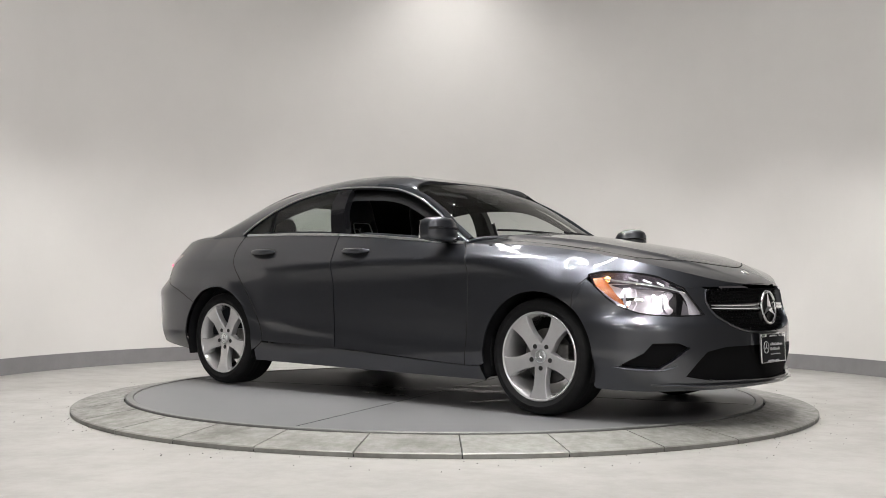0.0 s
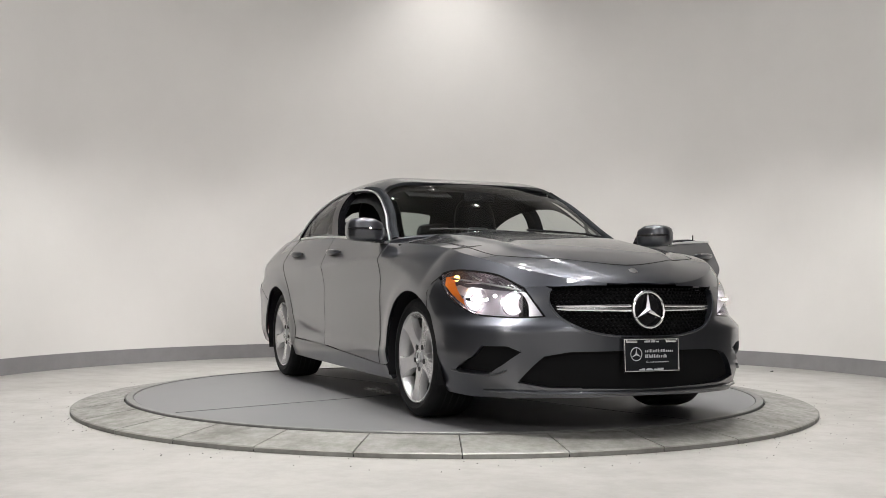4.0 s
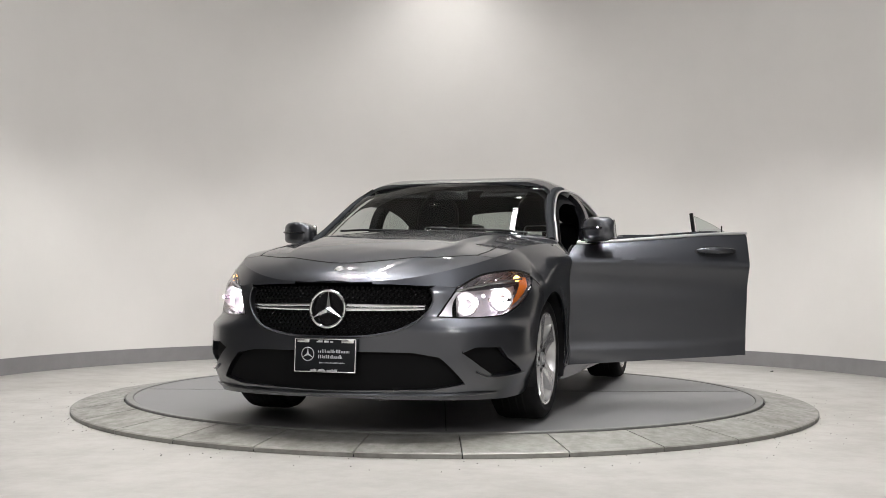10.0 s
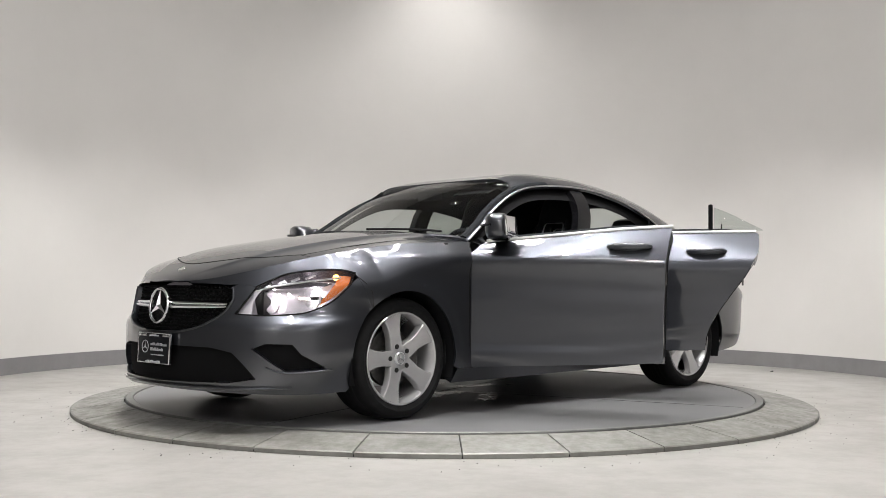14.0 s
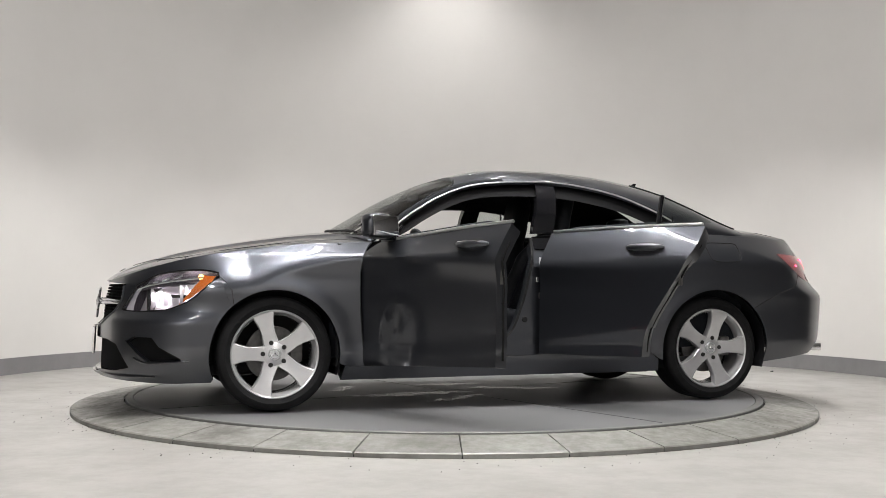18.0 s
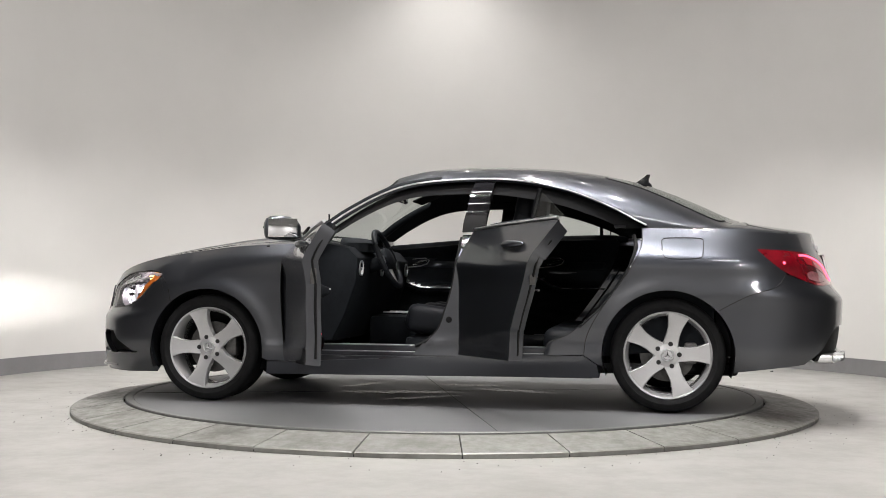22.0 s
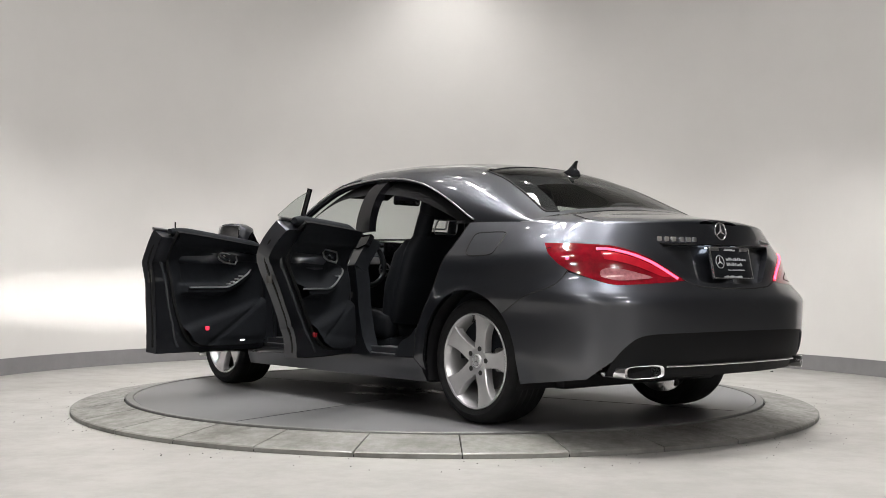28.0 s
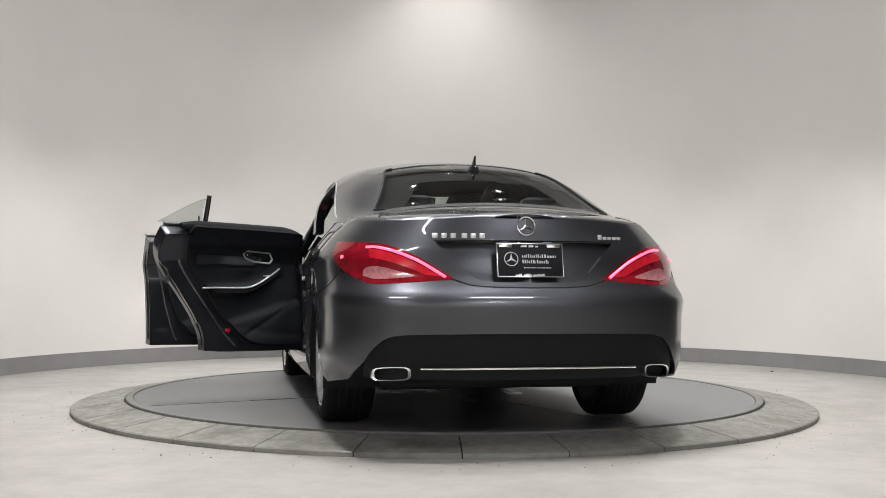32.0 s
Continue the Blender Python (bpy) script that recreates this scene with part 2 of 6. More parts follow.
def prism(bm, pts, depth, m=None, bevel=0.0):
    """A flat outline (x, y) drawn out along z by depth, then placed by m."""
    a = [bm.verts.new((p[0], p[1], 0)) for p in pts]
    b = [bm.verts.new((p[0], p[1], depth)) for p in pts]
    n = len(pts)
    fs = [bm.faces.new(list(reversed(a))), bm.faces.new(b)]
    for i in range(n):
        fs.append(bm.faces.new((a[i], a[(i + 1) % n], b[(i + 1) % n], b[i])))
    vs = a + b
    bmesh.ops.recalc_face_normals(bm, faces=fs)
    if bevel:
        es = list({e for f in fs[:2] for e in f.edges})
        r = bmesh.ops.bevel(bm, geom=es, offset=bevel, segments=2, affect="EDGES", profile=0.5)
        vs = list({v for f in r["faces"] for v in f.verts} | {v for v in vs if v.is_valid})
    if m is not None:
        bmesh.ops.transform(bm, matrix=m, verts=vs)


def mirrored(bm):
    """Adds the copy of everything across the middle plane y = 0."""
    g = bmesh.ops.duplicate(bm, geom=bm.verts[:] + bm.edges[:] + bm.faces[:])["geom"]
    for v in g:
        if isinstance(v, bmesh.types.BMVert):
            v.co.y = -v.co.y
    bmesh.ops.reverse_faces(bm, faces=[f for f in g if isinstance(f, bmesh.types.BMFace)])


def spline(pts):
    """A smooth function through the points (x, y)."""
    p = sorted(pts)
    xs, ys = np.array([a for a, _ in p], float), np.array([b for _, b in p], float)
    d = np.diff(ys) / np.diff(xs)
    t = np.empty_like(ys)
    t[1:-1] = np.where(d[1:] * d[:-1] > 0, 2 * d[1:] * d[:-1] / np.where(d[1:] + d[:-1] == 0, 1, d[1:] + d[:-1]), 0)
    t[0], t[-1] = d[0], d[-1]

    def f(x):
        x = np.asarray(x, float)
        c = np.clip(x, xs[0], xs[-1])
        i = np.clip(np.searchsorted(xs, c) - 1, 0, len(xs) - 2)
        h = xs[i + 1] - xs[i]
        u = (c - xs[i]) / h
        return ((1 + 2 * u) * (1 - u) ** 2 * ys[i] + u * (1 - u) ** 2 * h * t[i] + u * u * (3 - 2 * u) * ys[i + 1]
                + u * u * (u - 1) * h * t[i + 1])
    return f


def curve(pts, n=10):
    """Points along a smooth line through pts."""
    p = [np.array(a, float) for a in pts]
    out = []
    for i in range(len(p) - 1):
        a, b = p[max(i - 1, 0)], p[min(i + 2, len(p) - 1)]
        for k in range(n):
            u = k / n
            out.append(0.5 * (2 * p[i] + (p[i + 1] - a) * u + (2 * a - 5 * p[i] + 4 * p[i + 1] - b) * u * u
                              + (3 * p[i] - a - 3 * p[i + 1] + b) * u ** 3))
    out.append(p[-1])
    return [tuple(map(float, q)) for q in out]


def inside(poly, x, y):
    poly = np.asarray(poly)
    r = np.zeros(np.shape(x), bool)
    j = len(poly) - 1
    for i in range(len(poly)):
        (xi, yi), (xj, yj) = poly[i], poly[j]
        if yi != yj:
            r ^= ((yi > y) != (yj > y)) & (x < (xj - xi) * (y - yi) / (yj - yi) + xi)
        j = i
    return r


def nearest(polys, p):
    best, at = 1e9, p
    for poly in polys:
        a = np.asarray(poly)
        b = np.roll(a, -1, 0)
        d = b - a
        u = np.clip(((p - a) * d).sum(1) / np.maximum((d * d).sum(1), 1e-12), 0, 1)
        c = a + d * u[:, None]
        e = ((c - p) ** 2).sum(1)
        k = e.argmin()
        if e[k] < best:
            best, at = e[k], c[k]
    return best ** 0.5, at


def sheet(bm, surface, outline, holes=(), cell=0.02, flange=0.0, offset=0.0, out=(0, 0, 0.6), mi=0, flange_mi=None):
    """A trimmed piece of a curved surface: the outline and the holes are in the surface's own two coordinates.
    Its rim turns inward by flange; offset moves it off the surface."""
    o = np.asarray(outline, float)
    lo, hi = o.min(0), o.max(0)
    n = np.maximum(np.ceil((hi - lo) / cell).astype(int), 2)
    gx, gy = np.linspace(lo[0], hi[0], n[0] + 1), np.linspace(lo[1], hi[1], n[1] + 1)
    cx, cy = np.meshgrid((gx[1:] + gx[:-1]) / 2, (gy[1:] + gy[:-1]) / 2, indexing="ij")
    keep = inside(o, cx, cy)
    for h in holes:
        keep &= ~inside(h, cx, cy)
    cnt = np.zeros((n[0] + 1, n[1] + 1), int)
    for a in (0, 1):
        for b in (0, 1):
            cnt[a:n[0] + a, b:n[1] + b] += keep
    px = np.stack(np.meshgrid(gx, gy, indexing="ij"), -1)
    polys = [outline, *holes]
    rim = np.argwhere((cnt > 0) & (cnt < 4))
    for i, j in rim:
        d, at = nearest(polys, px[i, j])
        if d < 1.5 * cell:
            px[i, j] = at
    if len(rim):
        rp = np.array([px[i, j] for i, j in rim])
        for poly in polys:
            a = np.asarray(poly, float)
            d1, d2 = a - np.roll(a, 1, 0), np.roll(a, -1, 0) - a
            ang = np.abs(np.angle(np.exp(1j * (np.arctan2(d2[:, 1], d2[:, 0]) - np.arctan2(d1[:, 1], d1[:, 0])))))
            for c in a[ang > 0.5]:
                k = ((rp - c) ** 2).sum(1).argmin()
                if np.hypot(*(rp[k] - c)) < 1.3 * cell:
                    px[tuple(rim[k])] = c
                    rp[k] = c
    use = np.argwhere(cnt > 0)
    uv = np.array([px[i, j] for i, j in use])
    xyz = np.stack(surface(uv[:, 0], uv[:, 1]), -1)
    e = 1e-3
    du = np.stack(surface(uv[:, 0] + e, uv[:, 1]), -1) - np.stack(surface(uv[:, 0] - e, uv[:, 1]), -1)
    dv = np.stack(surface(uv[:, 0], uv[:, 1] + e), -1) - np.stack(surface(uv[:, 0], uv[:, 1] - e), -1)
    nr = np.cross(du, dv)
    nr /= np.maximum(np.linalg.norm(nr, axis=1, keepdims=True), 1e-12)
    side = np.sign(((xyz - np.array(out)) * nr).sum())
    nr *= side
    xyz = xyz + nr * offset
    ids = -np.ones(cnt.shape, int)
    vs = []
    for k, (i, j) in enumerate(use):
        ids[i, j] = k
        vs.append(bm.verts.new(xyz[k]))
    for i, j in np.argwhere(keep):
        q = [vs[ids[i, j]], vs[ids[i + 1, j]], vs[ids[i + 1, j + 1]], vs[ids[i, j + 1]]]
        if side < 0:
            q.reverse()
        bm.faces.new(q).material_index = mi
    if flange:
        low = {}
        for (i, j) in rim:
            k = ids[i, j]
            low[k] = bm.verts.new(xyz[k] - nr[k] * flange)
        for i, j in np.argwhere(keep):
            c = [(i, j), (i + 1, j), (i + 1, j + 1), (i, j + 1)]
            nb = [(i, j - 1), (i + 1, j), (i, j + 1), (i - 1, j)]
            for k in range(4):
                a, b = nb[k]
                if 0 <= a < n[0] and 0 <= b < n[1] and keep[a, b]:
                    continue
                p, q = ids[c[k]], ids[c[(k + 1) % 4]]
                f = [vs[q], vs[p], low[p], low[q]]
                if side < 0:
                    f.reverse()
                bm.faces.new(f).material_index = mi if flange_mi is None else flange_mi
    return vs


# ---- the room ----
def arc_wall(name, r0, r1, z0, z1, mat, label, a0=-100, a1=100, n=120):
    bm = bmesh.new()
    lathe(bm, [(r0, z0), (r0, z1), (r1, z1), (r1, z0), (r0, z0)], n, "z", (WALL_C[0], WALL_C[1], 0), 90 + a0, 90 + a1)
    return tagged(finish(bm, name, mat, smooth=30), label, "wall", kind="structure")


arc_wall("wall_north", WALL_R, WALL_R + 0.2, FLOOR, CEIL, WALL_PAINT, "tall curved off-white wall round the turntable")
tagged(arc_wall("baseboard", WALL_R - 0.012, WALL_R - 0.002, FLOOR, 0.064, BASE_GREY, "grey skirting strip at the foot of the curved wall"), category="skirting")
bm = bmesh.new()
box(bm, (-8, -12, FLOOR - 0.2), (8, 8, FLOOR))
tagged(finish(bm, "floor", FLOOR_MAT, smooth=0), "worn pale polished concrete floor with scuffs", "floor", kind="structure")
bm = bmesh.new()
box(bm, (-8, -12, CEIL), (8, 8, CEIL + 0.2))
tagged(finish(bm, "ceiling", CEILING_MAT, smooth=0), "plain pale ceiling above the turntable", "ceiling", kind="structure")
# walls out of view, added to shape reflections: dark sides, pale end
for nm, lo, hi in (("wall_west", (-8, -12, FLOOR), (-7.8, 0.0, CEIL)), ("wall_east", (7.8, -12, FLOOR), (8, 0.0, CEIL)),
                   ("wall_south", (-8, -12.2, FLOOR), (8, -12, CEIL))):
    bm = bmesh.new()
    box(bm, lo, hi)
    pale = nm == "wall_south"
    tagged(finish(bm, nm, PALE_HALL if pale else DARK_HALL, smooth=0), "unseen pale end wall, added to brighten the car's reflections" if pale else "unseen grey side wall, added to darken the car's reflections", "wall", kind="structure")
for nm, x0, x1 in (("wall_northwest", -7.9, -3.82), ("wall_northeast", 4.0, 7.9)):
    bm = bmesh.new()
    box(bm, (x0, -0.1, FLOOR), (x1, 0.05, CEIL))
    tagged(finish(bm, nm, DARK_HALL, smooth=0), "unseen grey return wall, added beside the curved wall", "wall", kind="structure")

# ---- the turntable ----
R_IN, R_RING, R_OUT = 1.985, 2.045, 2.355
ring = tagged(new("turntable_ring"), "fixed sloping ring of worn steel plates round the turntable", "turntable ring")
bm = bmesh.new()
lathe(bm, [(R_RING - 0.004, -0.07), (R_RING - 0.004, -0.022), (R_OUT - 0.004, FLOOR + 0.012), (R_OUT - 0.004, FLOOR)], 160, "z")
part("bed", bm, GROOVE, ring, "dark bed under the plates")
tile_mesh = None
for i in range(30):
    if tile_mesh is None:
        bm = bmesh.new()
        gap = 0.0035
        rows = []
        for k in range(7):
            row = []
            for r, z in ((R_RING, -0.03), (R_RING, -0.012), (R_RING + 0.006, -0.009), (R_OUT - 0.008, FLOOR + 0.026), (R_OUT, FLOOR + 0.021), (R_OUT, FLOOR + 0.001)):
                a = radians(12.0) * (k / 6 - 0.5)
                a = math.copysign(max(0.0, abs(a) - (gap / r if k in (0, 6) else 0)), a)
                row.append(bm.verts.new((r * math.cos(a), r * math.sin(a), z)))
            rows.append(row)
        for a, b in zip(rows, rows[1:]):
            for j in range(5):
                bm.faces.new((a[j], a[j + 1], b[j + 1], b[j]))
        bm.faces.new(list(reversed(rows[0])))
        bm.faces.new(rows[-1])
        ob = part("plate", bm, RING_MAT, ring, smooth=20)
        tile_mesh = ob.data
    else:
        ob = new("plate", tile_mesh)
        ob.parent = ring
    ob.matrix_basis = pose(0, 0, 0, 0, 0, -88.0 + 12.0 * (i + 0.5))

table = tagged(new("turntable"), "round grey painted turntable with a steel rim, turning", "turntable")
bm = bmesh.new()
lathe(bm, [(0.0, -0.004), (0.6, -0.004), (1.2, -0.004), (R_IN, -0.004), (R_IN, -0.05)], 128, "z")
part("disc", bm, DISC_MAT, table, "grey painted disc", 20)
bm = bmesh.new()
lathe(bm, [(R_IN + 0.005, -0.05), (R_IN + 0.005, -0.002), (R_IN + 0.009, 0.0), (R_RING - 0.014, 0.0), (R_RING - 0.010, -0.004), (R_RING - 0.010, -0.05)], 160, "z")
part("rim", bm, RIM_MAT, table, "narrow steel rim", 20)
for a, off in ((18, 0.0), (108, 0.0)):
    bm = bmesh.new()
    box(bm, (-R_IN + 0.03, off - 0.002, -0.0045), (R_IN - 0.03, off + 0.002, -0.0028))
    ob = part("seam", bm, GROOVE, table, "thin seam across the disc", 0)
    ob.matrix_basis = pose(0, 0, 0.0, 0, 0, a)

SMUDGE = blend_material("dark_oily_smudge", (0.045, 0.043, 0.04), (0.085, 0.083, 0.08), (0.03, 0.03, 0.03), 0.3, s1=4.0, s2=14.0, amount=0.9, bump=0.02, rv=0.1)
smudge_rng = random.Random(11)
for x, y, rx, ry, turn in ((0.25, 0.15, 0.42, 0.10, 12), (-0.45, -0.1, 0.36, 0.08, -20), (0.05, 0.45, 0.30, 0.07, 35), (0.62, -0.3, 0.22, 0.06, 60), (-0.15, -0.42, 0.25, 0.06, -5)):
    bm = bmesh.new()
    bm.faces.new([bm.verts.new((rx * math.cos(a) * k, ry * math.sin(a) * k, 0)) for a, k in [(2 * math.pi * i / 40, smudge_rng.uniform(0.65, 1.15)) for i in range(40)]])
    ob = part("smudge", bm, SMUDGE, table, "dark oily smudge on the disc", 0)
    ob.matrix_basis = pose(x, y, -0.0032, 0, 0, turn)


# ---- the shape of the car: x forward, y to its left, z up, the wheelbase's middle at 0 ----
BELT = spline([(2.24, 0.712), (2.2, 0.722), (2.1, 0.757), (2.0, 0.79), (1.8, 0.842), (1.5, 0.893), (1.2, 0.925), (1.0, 0.935), (0.8, 0.940), (0.4, 0.968), (0.0, 0.998),
               (-0.4, 1.015), (-0.8, 1.024), (-1.2, 1.028), (-1.5, 1.022), (-1.8, 1.005), (-2.1, 0.998), (-2.25, 1.010)])
BELT_Y = spline([(1.5, 0.70), (1.2, 0.755), (0.8, 0.79), (0.4, 0.795), (0.0, 0.795), (-0.4, 0.79), (-0.8, 0.78), (-1.2, 0.752), (-1.5, 0.735)])
MAX_Y = spline([(1.5, 0.876), (1.35, 0.880), (0.9, 0.882), (0.0, 0.884), (-0.9, 0.890), (-1.35, 0.898), (-1.5, 0.898)])
CREASE = spline([(1.5, 0.70), (1.2, 0.785), (0.9, 0.84), (0.0, 0.838), (-0.6, 0.82), (-1.5, 0.80)])
NOSE = spline([(0.10, 2.235), (0.17, 2.285), (0.21, 2.295), (0.35, 2.29), (0.5, 2.285), (0.6, 2.275), (0.68, 2.258), (0.715, 2.24), (0.8, 2.2), (1.0, 2.1)])
TAIL = spline([(0.1, -2.24), (0.2, -2.28), (0.27, -2.31), (0.34, -2.34), (0.44, -2.358), (0.55, -2.366), (0.615, -2.368), (0.635, -2.364), (0.70, -2.322), (0.76, -2.292), (0.85, -2.268), (0.94, -2.235), (1.02, -2.215)])
HOOD_Z = spline([(2.24, 0.715), (2.2, 0.748), (2.154, 0.773), (2.03, 0.822), (1.8, 0.882), (1.45, 0.948), (1.1, 0.998), (0.85, 1.02), (-1.6, 1.10), (-1.75, 1.10), (-1.9, 1.073),
                 (-2.09, 1.046), (-2.2, 1.032), (-2.24, 1.02)])
ROOF_Z = spline([(1.1, 0.93), (0.98, 0.985), (0.9, 1.035), (0.734, 1.135), (0.575, 1.228), (0.397, 1.313), (0.22, 1.374), (0.04, 1.408), (-0.172, 1.425), (-0.385, 1.43), (-0.67, 1.424),
                 (-1.026, 1.380), (-1.204, 1.340), (-1.381, 1.278), (-1.559, 1.202), (-1.736, 1.120), (-1.85, 1.078)])
SWEEP = spline([(0.82, 0.16), (0.5, 0.09), (0.2, 0.03), (0.0, 0.0), (-0.8, 0.0), (-1.2, -0.06), (-1.66, -0.14)])
X0 = 1.5
# how square the corners are in plan, by height
FN, FM = spline([(0.1, 3.5), (0.48, 3.4), (0.555, 2.25), (0.64, 2.0), (1.1, 2.0)]), spline([(0.1, 1.8), (0.46, 1.85), (0.6, 2.0), (1.1, 2.0)])
RN, RM = spline([(0.1, 4.0), (0.62, 4.0), (0.76, 3.1), (1.1, 2.7)]), spline([(0.1, 3.0), (0.62, 3.0), (0.76, 2.7), (1.1, 2.5)])
CAB_N = spline([(0.9, 3.0), (-0.4, 3.0), (-0.65, 2.75), (-0.92, 2.48), (-1.25, 2.2), (-1.66, 1.8)])
CAB_FLAT = spline([(0.9, 0.5), (0.5, 0.85), (0.1, 0.75), (-0.3, 0.4), (-0.8, 0.0), (-1.66, 0.0)])


def cab_share(k, c):
    """The half width's share at the angle of cosine c: leaning sides and a flat roof forward, rounder to the rear."""
    c = np.clip(c, 1e-6, 1.0)
    w = np.clip(CAB_FLAT(k), 0, 1)
    return c ** (w * (0.72 * c + 0.02 / (c + 0.05)) + (1 - w) * 2 / CAB_N(k))



DROP_LINE = spline([(1.5, 0.862), (0.9, 0.862), (0.2, 0.832), (-0.5, 0.80), (-1.2, 0.78), (-1.5, 0.78)])
LOW_LINE = spline([(1.5, 0.33), (0.88, 0.335), (0.3, 0.350), (-0.4, 0.40), (-0.9, 0.47), (-1.5, 0.50)])


def crease(d, w):
    """A soft-shouldered ridge with a crisp edge."""
    return np.exp(-np.abs(d) / w)


def side_y(x, z):
    x = np.clip(x, -X0, X0)
    zb, yb, ym, zc = BELT(x), BELT_Y(x), MAX_Y(x), CREASE(x)
    up = np.clip((z - zc) / (zb - zc), 0, 1.3)
    mid = np.exp(-(x / 1.02) ** 6)
    y = ym - (ym - yb) * ((1 - mid) * up ** 1.5 + mid * (0.7 * up + 0.3 * up * up))
    below = np.clip((zc - z) / (zc - 0.37), 0, 1)
    y = y - (0.006 + 0.018 * mid) * below ** 1.3
    low = np.clip((0.37 - z) / 0.2, 0, 1.3)
    y = y + 0.014 * mid * np.clip(low / 0.5, 0, 1) - 0.068 * np.clip(low - 0.35 * mid, 0, 2) ** 1.6
    fade = np.clip((x + 1.25) / 0.6, 0, 1)
    y = y + 0.011 * fade * crease(z - DROP_LINE(x), 0.045) - 0.007 * fade * np.exp(-((z - DROP_LINE(x) + 0.12) / 0.07) ** 2)
    y = y + 0.010 * mid * crease(z - LOW_LINE(x), 0.035)
    haunch = 0.835 + 0.02 * np.cos((x + 1.2) * 1.6)
    y = y + 0.008 * np.clip((-0.35 - x) / 0.5, 0, 1) * crease(z - haunch, 0.05)
    for wx in (1.35, -1.35):
        y = y + 0.010 * np.exp(-((np.hypot(x - wx, z - 0.317) - 0.37) / 0.05) ** 2)
    return y


def lower(q, z):
    """The body's sides and ends: q runs along x and then round the corners to the middle."""
    q, z = np.asarray(q, float), np.asarray(z, float)
    hp = math.pi / 2
    pf = hp * np.clip((q - X0) / (0.75 * hp), 0, 1) ** (FN(z) / 2)
    pr = hp * np.clip((-q - X0) / (0.8 * hp), 0, 1) ** (RN(z) / 2)
    ys = side_y(q, z)
    x = np.where(q > X0, X0 + (NOSE(z) - X0) * np.sin(pf) ** (2 / FN(z)), np.where(q < -X0, -X0 + (TAIL(z) + X0) * np.sin(pr) ** (2 / RN(z)), q))
    y = np.where(q > X0, ys * np.cos(pf) ** (2 / FM(z)), np.where(q < -X0, ys * np.cos(pr) ** (2 / RM(z)), ys))
    return x, y, z


def lower_r(q, z):
    x, y, z = lower(q, z)
    return x, -y, z


def q_nose(angle, z):
    return X0 + 0.75 * math.pi / 2 * (angle * 2 / math.pi) ** (2 / float(FN(z)))


def q_tail(angle, z):
    return -X0 - 0.8 * math.pi / 2 * (angle * 2 / math.pi) ** (2 / float(RN(z)))


def q_of_x(x, z):
    if x > X0:
        return q_nose(math.asin(min(1, (x - X0) / (float(NOSE(z)) - X0)) ** (float(FN(z)) / 2)), z)
    if x < -X0:
        return q_tail(math.asin(min(1, (x + X0) / (float(TAIL(z)) + X0)) ** (float(RN(z)) / 2)), z)
    return x


def q_front(y, z):
    return q_nose(math.acos(min(1, y / float(side_y(X0, z))) ** (float(FM(z)) / 2)), z)


def q_rear(y, z):
    return q_tail(math.acos(min(1, y / float(side_y(-X0, z))) ** (float(RM(z)) / 2)), z)


Q_NOSE, Q_TAIL = X0 + 0.75 * math.pi / 2, -X0 - 0.8 * math.pi / 2


def belt_half(x):
    z = BELT(x)
    ys = side_y(x, z)
    f = np.clip(1 - np.clip((x - X0) / (NOSE(z) - X0), 0, 1) ** FN(z), 0, 1) ** (1 / FM(z))
    r = np.clip(1 - np.clip((x + X0) / (TAIL(z) + X0), 0, 1) ** RN(z), 0, 1) ** (1 / RM(z))
    return ys * f * r


def deck(x, s):
    """The bonnet and the boot's top: s is 0 in the middle and 0.8 at the belt."""
    x, s = np.asarray(x, float), np.asarray(s, float)
    v = s / 0.8
    zb, zc = BELT(x), HOOD_Z(x)
    a = np.abs(v)
    z = np.where(x > 0, zc - (zc - zb) * a ** 2.3, zb + (zc - zb) * np.clip(1 - a ** 1.75, 0, 1) ** (1 / 1.75))
    edge = 0.70 - 0.13 * np.clip((x - 0.85) / 1.3, 0, 1)
    dome = (0.011 / (1 + np.exp(np.clip((a - edge) / 0.022, -40, 40))) + 0.006 * crease(a - edge + 0.02, 0.05)) * np.clip((x - 0.75) / 0.25, 0, 1) * np.clip((2.20 - x) / 0.35, 0, 1)
    return x, v * belt_half(x), z + dome


def cabin(k, s):
    """The greenhouse: s runs from the left belt over the roof to the right belt."""
    k, s = np.asarray(k, float), np.asarray(s, float)
    th = np.clip(s / 0.62, 0, math.pi)
    c, sn = np.cos(th), np.sin(th)
    zb, yb = BELT(k), BELT_Y(k)
    h = np.maximum(ROOF_Z(k + SWEEP(k)) - zb, 0.02)
    y = np.sign(c) * cab_share(k, np.abs(c))
    return k + SWEEP(k) * (1 - y * y), yb * y, zb + h * np.abs(sn) ** (2 / CAB_N(k))


def cab(x, z):
    """Greenhouse coordinates of a point of the left side, from its x and z."""
    k = x
    for _ in range(8):
        h = max(float(ROOF_Z(k + float(SWEEP(k))) - BELT(k)), 0.02)
        t = min(max((z - float(BELT(k))) / h, 0.0), 1.0)
        n = float(CAB_N(k))
        th = math.asin(t ** (n / 2))
        y = float(cab_share(k, math.cos(th)))
        k = x - float(SWEEP(k)) * (1 - y * y)
    return k, th * 0.62


def cab_top(k, v):
    """Greenhouse coordinates from the station and the share of the half width."""
    cs = np.linspace(0.0, 1.0, 1500)
    c = float(np.interp(abs(v), np.maximum.accumulate(cab_share(k, cs)), cs))
    return k, 0.62 * math.acos(math.copysign(c, v))


S_ALL = 0.62 * math.pi


def flip(poly):
    return [(a, S_ALL - b) for a, b in poly]


